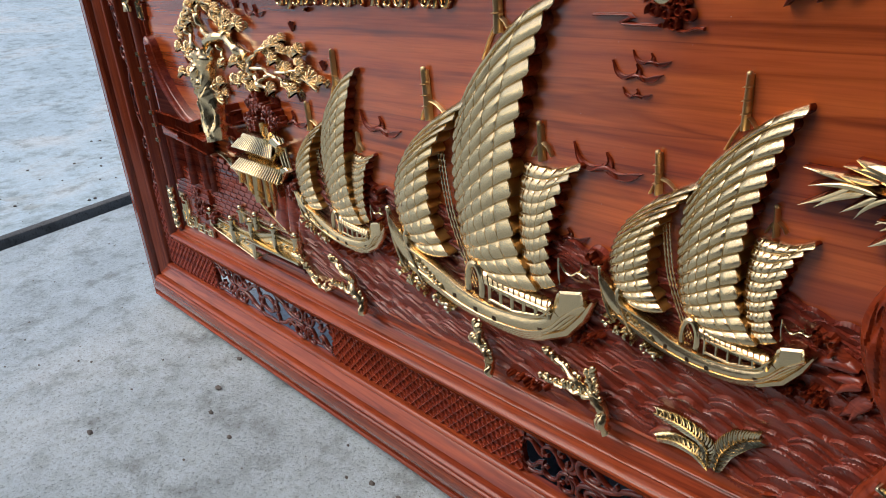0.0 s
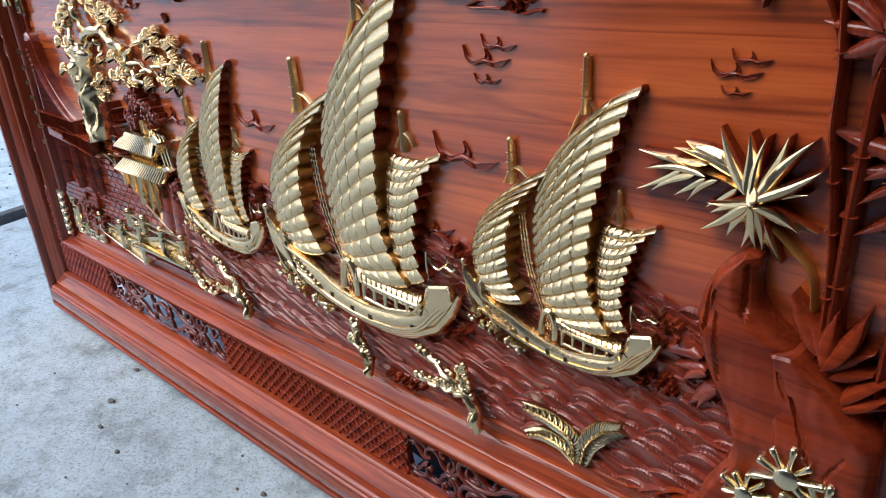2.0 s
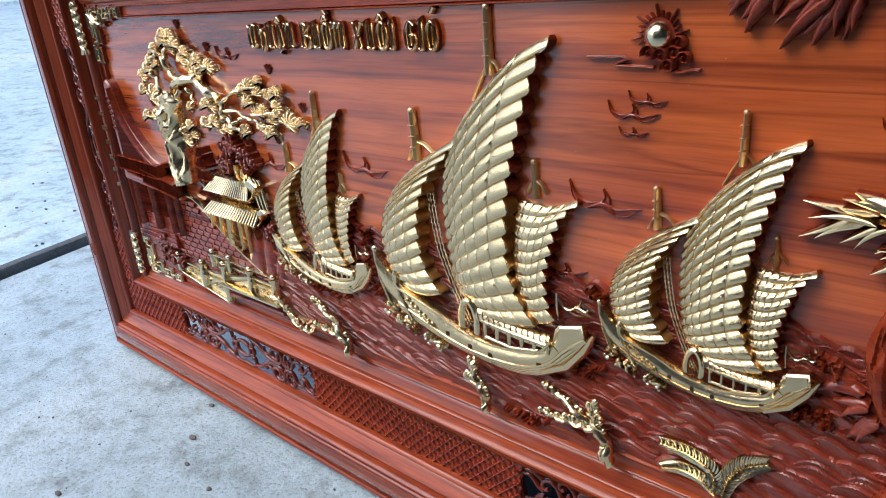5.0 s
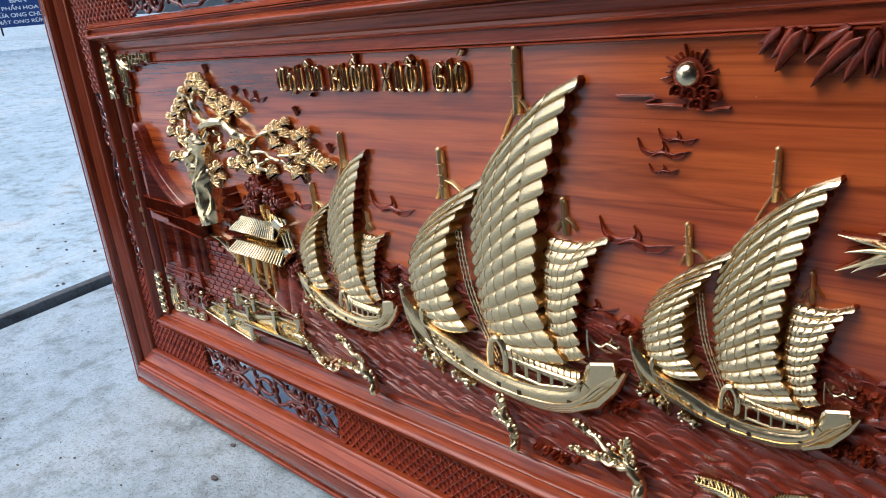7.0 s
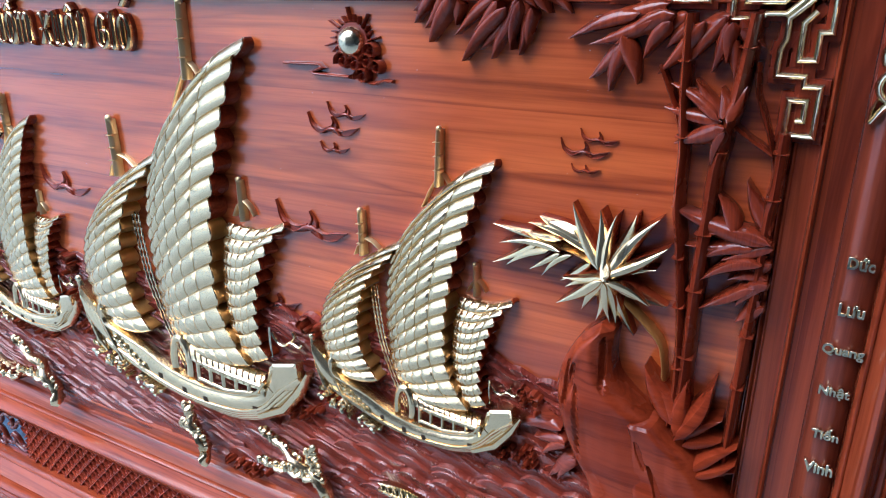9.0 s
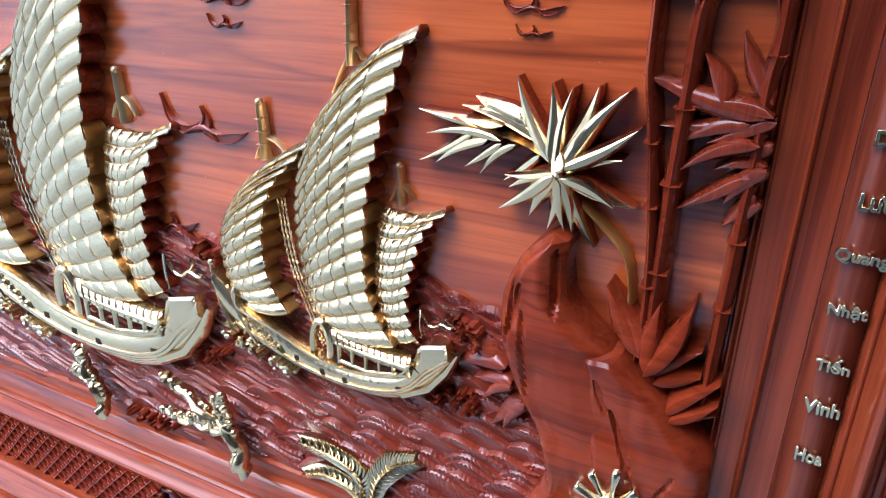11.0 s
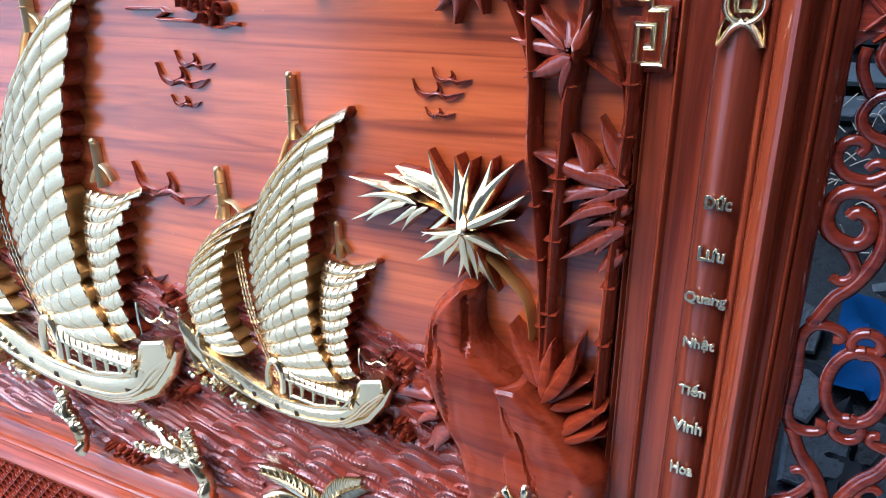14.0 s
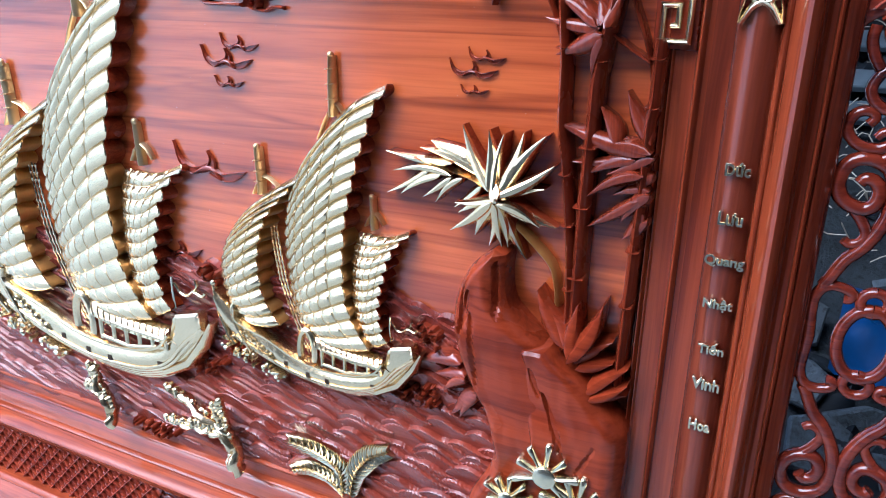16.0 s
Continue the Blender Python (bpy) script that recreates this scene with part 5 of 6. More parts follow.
def post(bm, x, z0, z1, w=.012, y=-.022):
    ribbon(bm, [(x, z0), (x, z1 - .014)], w, .0, y)
    ribbon(bm, [(x, z1 - .014), (x, z1 - .010)], w * 1.5, .0, y - .003)
    blob(bm, (x, y + .006, z1 - .004), .0066, 2, (1.1, 1, .8))


POSTS = ((-1.582, .372, .418), (-1.478, .352, .420), (-1.384, .336, .436), (-1.282, .384, .446), (-1.198, .380, .446))
bm = B()
ribbon(bm, [(-1.392, .384), (-1.180, .384)], .009, -.004, -.030)
fence = part("balustrade", bm, M_GOLD_SILVER, panel, "gilded quay balustrade with round post heads")
for x, z0, z1 in POSTS:
    bm = B()
    post(bm, x, z0, z1)
    part("post", bm, M_GOLD_SILVER, fence)
bm = B()
for (xa, a0, a1), (xb, b0, b1) in zip(POSTS, POSTS[1:]):
    for f, w in ((.70, .0055), (.55, .004), (.06, .0055)):
        ribbon(bm, [(xa, a0 + (a1 - a0) * f - .004), (xb, b0 + (b1 - b0) * f - .004)], w, -.004, -.021, ROUND)
    plate(bm, [(xa, a0 + (a1 - a0) * .05), (xb, b0 + (b1 - b0) * .05), (xb, b0 + (b1 - b0) * .62), (xa, a0 + (a1 - a0) * .62)], .0, -.0125, .001)
    n = 4
    for k in range(n):
        t = (k + .5) / n
        x, zm = xa + (xb - xa) * t, (a0 + (a1 - a0) * .30) * (1 - t) + (b0 + (b1 - b0) * .30) * t - .003
        ribbon(bm, spiral((x, zm), .0075, .002, 30 + 180 * (k % 2), 420 + 180 * (k % 2), 12), .0028, -.004, -.016, ROUND)
for pts in ([(-1.418, .448), (-1.392, .418)], [(-1.418, .446), (-1.330, .442), (-1.218, .440)], [(-1.405, .432), (-1.300, .428)]):
    ribbon(bm, pts, .0050, -.004, -.020, ROUND)
for x, z in ((-1.420, .452), (-1.355, .450)):
    post(bm, x, z - .035, z + .006, .010, -.022)
part("railing", bm, M_GOLD_SILVER, fence, "gilded rails with scroll filling")
bm = B()
for k, (z0, z1, d) in enumerate(((.349, .358, .012), (.358, .364, .018), (.364, .376, .014), (.376, .382, .024))):
    plate(bm, [(-1.392, z0 - .002), (-1.176 - .004 * k, z0), (-1.176 - .004 * k, z1), (-1.392, z1 - .002)], .0, -d, .0015)
for k in range(52):
    x = -1.385 + k * .0040
    ribbon(bm, [(x, .3655), (x, .3745)], .0022, -.010, -.0165, ROUND)
part("quay_steps", bm, M_CARVE, fence, "stepped carved quay foot")
bm = B()  # hall at the picture's edge
plate(bm, [(-1.742, .455), (-1.530, .468), (-1.520, .575), (-1.742, .600)], .0, -.010, .002)
hall = part("carved_hall", bm, M_CARVE, panel, "dark carved temple hall with tiled roofs")
bm = B()
plate(bm, smooth_line([(-1.742, .640), (-1.742, .800), (-1.712, .800), (-1.690, .740), (-1.650, .690), (-1.600, .650), (-1.560, .632), (-1.575, .618), (-1.742, .618)], 32)[:-1], .0, -.022, .004)
up = part("upper_roof", bm, M_CARVE, hall, "sweeping carved roof")
bm = B()
SWEEP = smooth_line([(-1.712, .800), (-1.690, .740), (-1.650, .690), (-1.600, .650), (-1.560, .632)], 26)
for k, p in enumerate(SWEEP[3:]):
    ribbon(bm, [(p[0] - .004, p[1] - .006), (p[0] - .010, .5 * (p[1] + .622)), (p[0] - .012, .622)], .0042, -.016, -.0285, ROUND)
for w, dz in ((.006, -.004), (.004, -.013)):
    ribbon(bm, [(q[0] - .002, q[1] + dz) for q in SWEEP], w, -.010, -.031, ROUND)
tagged(part("roof_tile", bm, M_CARVE, up, "ribbed carved roof tiles"), kind="stuff")
bm = B()
for k in range(7):
    z = .705 + k * .012
    ribbon(bm, [(-1.738, z), (-1.738 + .052 - k * .004, z - .010)], .003, -.018, -.026, RIDGE)
    ribbon(bm, [(-1.738, z - .008), (-1.738 + .052 - k * .004, z + .006)], .003, -.018, -.026, RIDGE)
part("gable_lattice", bm, M_DARK, hall)
for (xa, za), (xb, zb), n in (((-1.742, .612), (-1.555, .606), 40), ((-1.640, .590), (-1.498, .570), 32)):
    bm = B()
    ribbon(bm, [(xa, za - .004), (xb, zb - .004)], .006, .0, -.034, ROUND)
    ribbon(bm, [(xa, za + .026), (xb, zb + .026)], .005, .0, -.033, ROUND)
    for k in range(n):
        t = (k + .5) / n
        x, z = xa + (xb - xa) * t, za + (zb - za) * t
        ribbon(bm, [(x, z + .024), (x + .001, z - .002)], .0034, -.012, -.032, ROUND)
    part("tiled_eave", bm, M_DARK, hall, "row of carved roof tiles")
bm = B()
plate(bm, [(-1.742, .600), (-1.505, .572), (-1.490, .560), (-1.742, .580)], .0, -.024, .002)
part("eave", bm, M_CARVE, hall)
for x, w in ((-1.712, .010), (-1.640, .012), (-1.628, .006), (-1.566, .012), (-1.530, .008)):
    bm = B()
    ribbon(bm, [(x, .468), (x + .002, .588)], w, .0, -.024, ROUND)
    part("column", bm, M_CARVE, hall)
for x in (-1.690, -1.604, -1.548):
    bm = B()
    for k in range(4):
        ribbon(bm, [(x + k * .009 - .012, .500), (x + k * .009 - .012, .566)], .0028, -.006, -.014, RIDGE)
    for k in range(5):
        ribbon(bm, [(x - .015, .503 + k * .015), (x + .018, .503 + k * .015)], .0024, -.006, -.013, RIDGE)
    part("door_lattice", bm, M_CARVE, hall)
bm = B()
for k in range(4):
    plate(bm, [(-1.742, .430 + k * .010), (-1.560 - k * .006, .430 + k * .010), (-1.566 - k * .006, .440 + k * .010), (-1.742, .440 + k * .010)], .0, -.022 + .003 * k, .001)
part("hall_steps", bm, M_DARK, hall)


def shrub(x, z, w, h, n, seed, nm="carved_shrub", mat=M_DARK):
    bm = B()
    r = random.Random(seed)
    for _ in range(n):
        a, q = r.uniform(0, 2 * math.pi), math.sqrt(r.random())
        c = (x + w * q * math.cos(a), z + h * q * math.sin(a))
        for k in range(5):
            t = a + k * 1.25
            leaf(bm, c, (c[0] + .011 * math.cos(t), c[1] + .011 * math.sin(t)), .006, -.010 - .008 * r.random(), .008, 0, 3)
    part(nm, bm, mat, panel, "dark carved leafy shrub")


shrub(-1.265, .703, .024, .022, 22, 1)
shrub(-1.212, .682, .028, .018, 20, 2)
shrub(-1.290, .668, .022, .016, 16, 3)
shrub(-1.625, .415, .032, .034, 26, 4)
shrub(-1.560, .395, .016, .012, 8, 5)
shrub(-1.180, .545, .016, .020, 10, 6)
bm = B()  # small dark pagoda behind
for k, (z, w) in enumerate(((.590, .034), (.622, .028), (.650, .020), (.672, .012))):
    plate(bm, [(-1.372 - w, z), (-1.372 + w, z), (-1.372 + w * .55, z + .020), (-1.372 - w * .55, z + .020)], .0, -.022 + .002 * k, .002)
    ribbon(bm, smooth_line([(-1.372 - w * 1.15, z + .007), (-1.372 - w * .6, z - .001), (-1.372 + w * .6, z - .001), (-1.372 + w * 1.15, z + .007)], 10), .004, .0, -.026, ROUND)
    for j in range(7):
        x = -1.372 + w * (j - 3) / 3.4
        ribbon(bm, [(x, z + .002), (x * .5 + (-1.372) * .5, z + .019)], .0026, -.014, -.025, ROUND)
part("small_pagoda", bm, M_DARK, panel, "small dark carved tiered pagoda")
bm = B()  # rockery beside the pavilion
for k, pts in enumerate(([(-1.262, .430), (-1.278, .470), (-1.255, .520), (-1.236, .545), (-1.225, .500), (-1.232, .440)], [(-1.232, .432), (-1.228, .500), (-1.210, .560), (-1.192, .540), (-1.188, .480), (-1.200, .430)],
                         [(-1.205, .425), (-1.195, .470), (-1.170, .505), (-1.160, .460), (-1.175, .420)])):
    plate(bm, smooth_line([*pts, pts[0]], 18)[:-1], .0, -.013 + .002 * k, .005, .003)
part("carved_rockery", bm, M_CARVE, panel, "smooth carved garden rocks")


def pavilion():
    roofs = (((-1.362, .607), (-1.327, .641), (-1.236, .639), (-1.210, .605)), ((-1.386, .556), (-1.362, .584), (-1.208, .583), (-1.200, .554)))
    bm = B()
    plate(bm, [(-1.392, .462), (-1.236, .500), (-1.236, .600), (-1.385, .600)], .0, -.008, .002)
    pv = part("carved_pavilion", bm, M_DARK, panel, "two-tiered gilded pavilion with ribbed roofs")
    for a, b, c, d in roofs:
        bm = B()
        loft(bm, [[(b[0], .0, b[1]), (c[0], .0, c[1])], [(b[0], -.012, b[1]), (c[0], -.012, c[1])], [(.5 * (a[0] + b[0]), -.020, .45 * a[1] + .55 * b[1]), (.5 * (c[0] + d[0]), -.020, .45 * d[1] + .55 * c[1])], [(a[0], -.034, a[1]), (d[0], -.034, d[1])], [(a[0], .0, a[1] - .001), (d[0], .0, d[1] - .001)]])
        ribs, n = B(), 20
        for k in range(n + 1):
            t = k / n
            top = np.array(b) * (1 - t) + np.array(c) * t
            low = np.array(a) * (1 - t) + np.array(d) * t
            tube(ribs, [(top[0], -.0125, top[1]), (.5 * (top[0] + low[0]), -.0205, .45 * low[1] + .55 * top[1]), (low[0], -.0345, low[1])], .0024, 6)
        ribbon(bm, [(b[0] - .006, b[1] + .002), (c[0] + .006, c[1] + .002)], .006, .0, -.032, ROUND)
        ribbon(bm, smooth_line([(a[0] - .016, a[1] + .017), (a[0] - .006, a[1] + .003), (a[0] + .02, a[1] - .002), (d[0] - .02, d[1] - .002), (d[0] + .008, d[1] + .006), (d[0] + .026, d[1] + .028)], 20), .006, .0, -.031, ROUND)
        plate(bm, [d, c, (c[0] + .022, c[1] + .004), (d[0] + .026, d[1] + .024)], .0, -.020, .002)
        part("roof", bm, M_GOLD_SILVER, pv, "gilded ribbed roof")
        tagged(part("roof_rib", ribs, M_GOLD_SILVER, pv), kind="stuff")
    bm = B()
    for k in range(9):
        x = -1.345 + k * .0145
        ribbon(bm, spiral((x, .595), .0055, .0015, 90 * k, 90 * k + 400, 9), .0026, -.006, -.020, ROUND)
    ribbon(bm, [(-1.354, .603), (-1.222, .603)], .004, .0, -.021, ROUND)
    ribbon(bm, [(-1.356, .588), (-1.220, .587)], .004, .0, -.023, ROUND)
    part("frieze", bm, M_GOLD, pv)
    for (x0, z0), (x1, z1), w in (((-1.377, .556), (-1.383, .519), .005), ((-1.345, .555), (-1.348, .508), .005), ((-1.318, .555), (-1.323, .487), .011), ((-1.279, .554), (-1.278, .486), .0065), ((-1.255, .554), (-1.252, .484), .005), ((-1.231, .553), (-1.216, .520), .005)):
        bm = B()
        ribbon(bm, [(x0, z0), (x1, z1)], w, .0, -.024, ROUND)
        part("column", bm, M_GOLD, pv)
    bm = B()
    for z in (.497, .510):
        ribbon(bm, [(-1.345, z + .006), (-1.250, z)], .0042, -.004, -.020, ROUND)
    part("handrail", bm, M_GOLD, pv)
    for k in range(3):
        bm = B()
        x = -1.206 + k * .0085
        tube(bm, [(p[0], -.014 + .002 * k, p[1]) for p in smooth_line([(x - .018, .640 - k * .003), (x - .008, .648 - k * .003), (x, .632), (x + .004, .605), (x + .012, .578)], 10)], .0034, 7)
        part("ridge_ornament", bm, M_GOLD, pv)
    for x in (-1.305, -1.256, -1.236, -1.228):
        bm = B()
        ribbon(bm, [(x, .636), (x + .002, .668 - .006 * (x > -1.24))], .006, .0, -.022, ROUND)
        part("finial", bm, M_GOLD, pv)


pavilion()

# ---------------------------------------------------------------- gilded pine
bm = B()
LEFT = smooth_line([(-1.492, .596), (-1.505, .640), (-1.509, .694), (-1.512, .722), (-1.519, .744), (-1.512, .772), (-1.490, .796)], 60)
RIGHT = smooth_line([(-1.436, .606), (-1.434, .650), (-1.438, .695), (-1.443, .725), (-1.438, .755), (-1.424, .778), (-1.432, .800)], 60)
rows = []
for i, (a, b) in enumerate(zip(LEFT, RIGHT)):
    s = i / 60
    row = [(a[0], .0, a[1])]
    for j in range(25):
        u = j / 24
        p = a + (b - a) * u
        q = Vector((u * 3.4 + .7 * math.sin(s * 8), s * 4.2, 3))
        fold = abs(noise.noise(q)) * 1.6 + .5 * abs(noise.noise(q * 2.6))
        hollow = sum(d * max(0, 1 - ((u - hu) / ru) ** 2 - ((s - hs) / rs) ** 2) for hu, hs, ru, rs, d in ((.28, .80, .20, .16, .020), (.62, .62, .14, .13, .016), (.40, .34, .13, .16, .014), (.74, .22, .12, .12, .012)))
        d = (.010 + .024 * max(0, 1 - (2 * u - 1) ** 2) ** .5) * (1.15 - .42 * fold) - hollow
        row.append((p[0] + .004 * math.sin(s * 17) * (u - .5), -max(.004, d), p[1]))
    row.append((b[0], .0, b[1]))
    rows.append(row)
loft(bm, rows)
tree = part("gilded_pine", bm, [M_GOLD], panel, "gnarled gilded pine with fan-shaped needle clumps", 40)
for pts, w0, w1 in (([(-1.462, .780), (-1.480, .801), (-1.500, .825), (-1.514, .838)], .016, .008), ([(-1.450, .786), (-1.428, .812), (-1.397, .822), (-1.363, .827), (-1.333, .822), (-1.305, .810), (-1.289, .802), (-1.267, .792)], .018, .020),
                    ([(-1.392, .824), (-1.426, .835), (-1.442, .850), (-1.446, .863), (-1.470, .874), (-1.482, .884)], .014, .010), ([(-1.270, .795), (-1.260, .778), (-1.257, .762), (-1.240, .746), (-1.220, .738)], .017, .008),
                    ([(-1.240, .746), (-1.215, .758), (-1.197, .762), (-1.170, .762)], .008, .005), ([(-1.262, .772), (-1.222, .773), (-1.190, .766), (-1.158, .758), (-1.130, .752)], .008, .004),
                    ([(-1.377, .809), (-1.362, .791), (-1.373, .777)], .008, .005), ([(-1.265, .786), (-1.227, .804), (-1.197, .813), (-1.160, .822)], .009, .005), ([(-1.411, .806), (-1.425, .780), (-1.452, .760)], .012, .007),
                    ([(-1.500, .768), (-1.520, .782), (-1.545, .793)], .008, .004), ([(-1.512, .738), (-1.535, .738), (-1.560, .742)], .008, .004), ([(-1.440, .720), (-1.420, .726), (-1.404, .732)], .008, .005),
                    ([(-1.350, .826), (-1.340, .842), (-1.320, .850), (-1.290, .854)], .008, .004), ([(-1.446, .862), (-1.435, .882), (-1.420, .898)], .009, .005), ([(-1.470, .874), (-1.500, .866), (-1.520, .852)], .008, .004),
                    ([(-1.300, .800), (-1.300, .786), (-1.315, .778)], .007, .004), ([(-1.262, .760), (-1.280, .752), (-1.310, .748)], .007, .004), ([(-1.172, .772), (-1.140, .772), (-1.110, .778), (-1.080, .776)], .007, .004)):
    line = smooth_line(pts, 18)
    bm = B()
    tube(bm, [(q[0], -.014 - .004 * math.sin(i * .8 + w0 * 900), q[1]) for i, q in enumerate(line)],
         [.5 * (w0 + (w1 - w0) * i / 18) * (1 + .20 * math.sin(i * 1.7 + w0 * 500)) for i in range(19)], 9, 1.15)
    part("limb", bm, M_GOLD, tree)


def fan_mesh(seed):
    """One needle clump: a flat-domed fan of fine radiating ridges round a small hub, cut square at its foot."""
    bm = B()
    r = random.Random(seed)
    n = 9
    hub = bm.verts.new((0, -.0112, -.20))
    rim = []
    for k in range(n * 4 + 1):
        a = radians(-24 + 228 * (k // 4 + (0, .16, .5, .84)[k % 4]) / n)
        low, top = k % 4 == 0, k % 4 == 2
        out = .90 if low else .97 + (.07 * r.random() if top else 0)
        c, s = math.cos(a), math.sin(a)
        prof = (.0098, .0052, .0030, .0026) if low else (.0112, .0110, .0094, .0066) if top else (.0106, .0094, .0076, .0052)
        rim.append([bm.verts.new((c * out * t, -h, -.20 + s * out * t * .98)) for t, h in zip((.20, .60, .90, 1.0), prof)] + [bm.verts.new((c * out, .0, -.20 + s * out))])
    for k, (p, q) in enumerate(zip(rim, rim[1:])):
        bm.faces.new((hub, p[0], q[0]))
        for m in range(4):
            # groove faces are brown gold: the shade between ridges is coloured in
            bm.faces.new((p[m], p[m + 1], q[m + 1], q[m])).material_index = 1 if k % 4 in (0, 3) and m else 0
    under = [bm.verts.new((u, -.006, -.45 + .05 * math.cos(u * 5))) for u in np.linspace(-.7, .7, 6)]
    bm.faces.new([rim[-1][3], *under, rim[0][3], hub])
    bmesh.ops.recalc_face_normals(bm, faces=bm.faces)
    me = bpy.data.meshes.new("needle_clump")
    bm.to_mesh(me)
    bm.free()
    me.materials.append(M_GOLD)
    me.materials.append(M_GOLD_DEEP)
    return me


FANS = [fan_mesh(k) for k in range(4)]
CROWN = [(-1.443, .912, .010), (-1.405, .912, .010), (-1.461, .898, .011), (-1.426, .898, .012), (-1.399, .895, .012), (-1.496, .882, .011), (-1.425, .884, .010), (-1.513, .860, .010), (-1.532, .844, .012),
         (-1.570, .826, .011), (-1.497, .852, .009), (-1.368, .879, .010), (-1.389, .863, .011), (-1.354, .861, .012), (-1.320, .868, .009), (-1.347, .840, .014), (-1.316, .850, .011), (-1.285, .854, .011)]
LOWER = [(-1.573, .797, .011), (-1.541, .795, .013), (-1.528, .778, .011), (-1.583, .740, .011), (-1.551, .742, .011), (-1.451, .722, .014), (-1.401, .734, .010), (-1.436, .701, .014), (-1.403, .710, .010),
         (-1.331, .779, .011), (-1.305, .777, .011), (-1.399, .770, .009), (-1.340, .742, .012), (-1.304, .749, .011), (-1.279, .754, .011), (-1.290, .731, .009), (-1.261, .736, .010), (-1.214, .735, .012)]
BOUGH = [(-1.194, .813, .010), (-1.168, .823, .011), (-1.144, .831, .008), (-1.215, .805, .009), (-1.182, .793, .011), (-1.146, .812, .009), (-1.126, .806, .010), (-1.104, .810, .009), (-1.085, .816, .009),
         (-1.160, .776, .012), (-1.141, .780, .009), (-1.088, .791, .009), (-1.100, .775, .009), (-1.079, .775, .011), (-1.062, .764, .014), (-1.036, .764, .008), (-1.120, .763, .010), (-1.150, .748, .009), (-1.126, .741, .011)]
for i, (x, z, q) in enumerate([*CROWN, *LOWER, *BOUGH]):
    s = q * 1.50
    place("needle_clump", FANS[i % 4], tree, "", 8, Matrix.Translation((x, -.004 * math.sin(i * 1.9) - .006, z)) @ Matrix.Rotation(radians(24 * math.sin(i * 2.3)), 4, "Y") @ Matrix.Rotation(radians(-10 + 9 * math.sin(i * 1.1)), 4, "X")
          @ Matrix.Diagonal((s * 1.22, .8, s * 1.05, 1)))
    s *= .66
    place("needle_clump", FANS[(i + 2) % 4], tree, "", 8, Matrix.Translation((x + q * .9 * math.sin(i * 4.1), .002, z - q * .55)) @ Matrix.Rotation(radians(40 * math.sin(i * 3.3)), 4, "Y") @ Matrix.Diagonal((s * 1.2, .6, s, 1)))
for x, z in ((-1.392, .926), (-1.300, .884), (-1.112, .848), (-1.560, .765), (-1.032, .786), (-1.220, .712), (-1.118, .724), (-1.205, .706)):
    bm = B()
    for a in (40, 75, 110, 140):
        ribbon(bm, smooth_line([(x, z - .004), (x + .007 * math.cos(radians(a)), z + .006 * math.sin(radians(a))), (x + .014 * math.cos(radians(a - 12)), z + .013 * math.sin(radians(a - 12)))], 6), [.0030, .0030, .0028, .0026, .0022, .0018, .0012], -.001, -.005, ROUND)
    part("twig", bm, M_CARVE, tree, "small bare wooden twig")

# ---------------------------------------------------------------- feet of the panel, yard, grit
for x in (-2.060, -1.20, -.40, .315):
    bm = B()
    box(bm, x - .02, x + .02, -.012, .024, 0, .0175)
    bmesh.ops.bevel(bm, geom=bm.edges[:], offset=.002, segments=1, affect="EDGES")
    part("foot_block", bm, M_RUBBER, panel, "small dark block under the frame")
bm = B()
rg = random.Random(21)
for _ in range(420):
    x, y = rg.uniform(-2.9, -.4), rg.uniform(-1.3, .9)
    if abs(y) < .045:
        continue
    s = rg.choice((.0012, .0016, .0022, .0032))
    blob(bm, (x, y, s * .4), s, 1, (1.3, 1, .7), .5)
for x, y, s in ((-1.480, -.136, .008), (-1.401, -.195, .006), (-1.285, -.211, .006), (-1.564, -.033, .007), (-1.02, -.30, .010), (-1.34, -.55, .012), (-.93, -.09, .006), (-.86, -.08, .005), (-1.55, -.42, .007), (-1.70, -.60, .008)):
    blob(bm, (x, y, s * .35), s, 1, (1.5, .9, .6), .6)
tagged(part("grit", bm, M_PEBBLE, None, "dark grit and pebbles scattered on the concrete"), category="grit", kind="stuff")
bm = B()
for _ in range(1500):
    t, n = rg.uniform(-3, 7), rg.uniform(.1, 5) ** 1.0
    p = JOINT0 + JDIR * t + JNRM * n
    s = rg.choice((.0025, .0035, .005, .008))
    blob(bm, (p[0], p[1], .036 + s * .3), s, 1, (1.3, 1, .6), .5)
tagged(part("gravel", bm, M_PEBBLE, None, "scattered gravel on the sandy yard"), category="gravel", kind="stuff")

# ---------------------------------------------------------------- rubbish heap behind the panel
bm = B()
hx, hy = np.linspace(-.95, 1.89, 56), np.linspace(.05, 3.2, 44)
rows = []
for y in hy:
    row = []
    for x in hx:
        rise = max(0, min(1, (y - .06) / 1.5)) * max(0, min(1, (x + .85) / .7))
        z = .86 * rise ** 1.15 + .07 * noise.noise(Vector((x * 5, y * 5, 0))) * (.2 + rise) + .03 * noise.noise(Vector((x * 17, y * 17, 2))) * rise
        row.append((x, y, max(z, .006 + .010 * abs(noise.noise(Vector((x * 30, y * 30, 1))))) if x > -.80 + .1 * noise.noise(Vector((y * 6, 0, 0))) else -.02))
    rows.append(row)
loft(bm, rows)
tagged(part("soil_heap", bm, M_SOIL, None, "dark heap of soil and rubbish behind the panel"), category="heap", kind="structure")


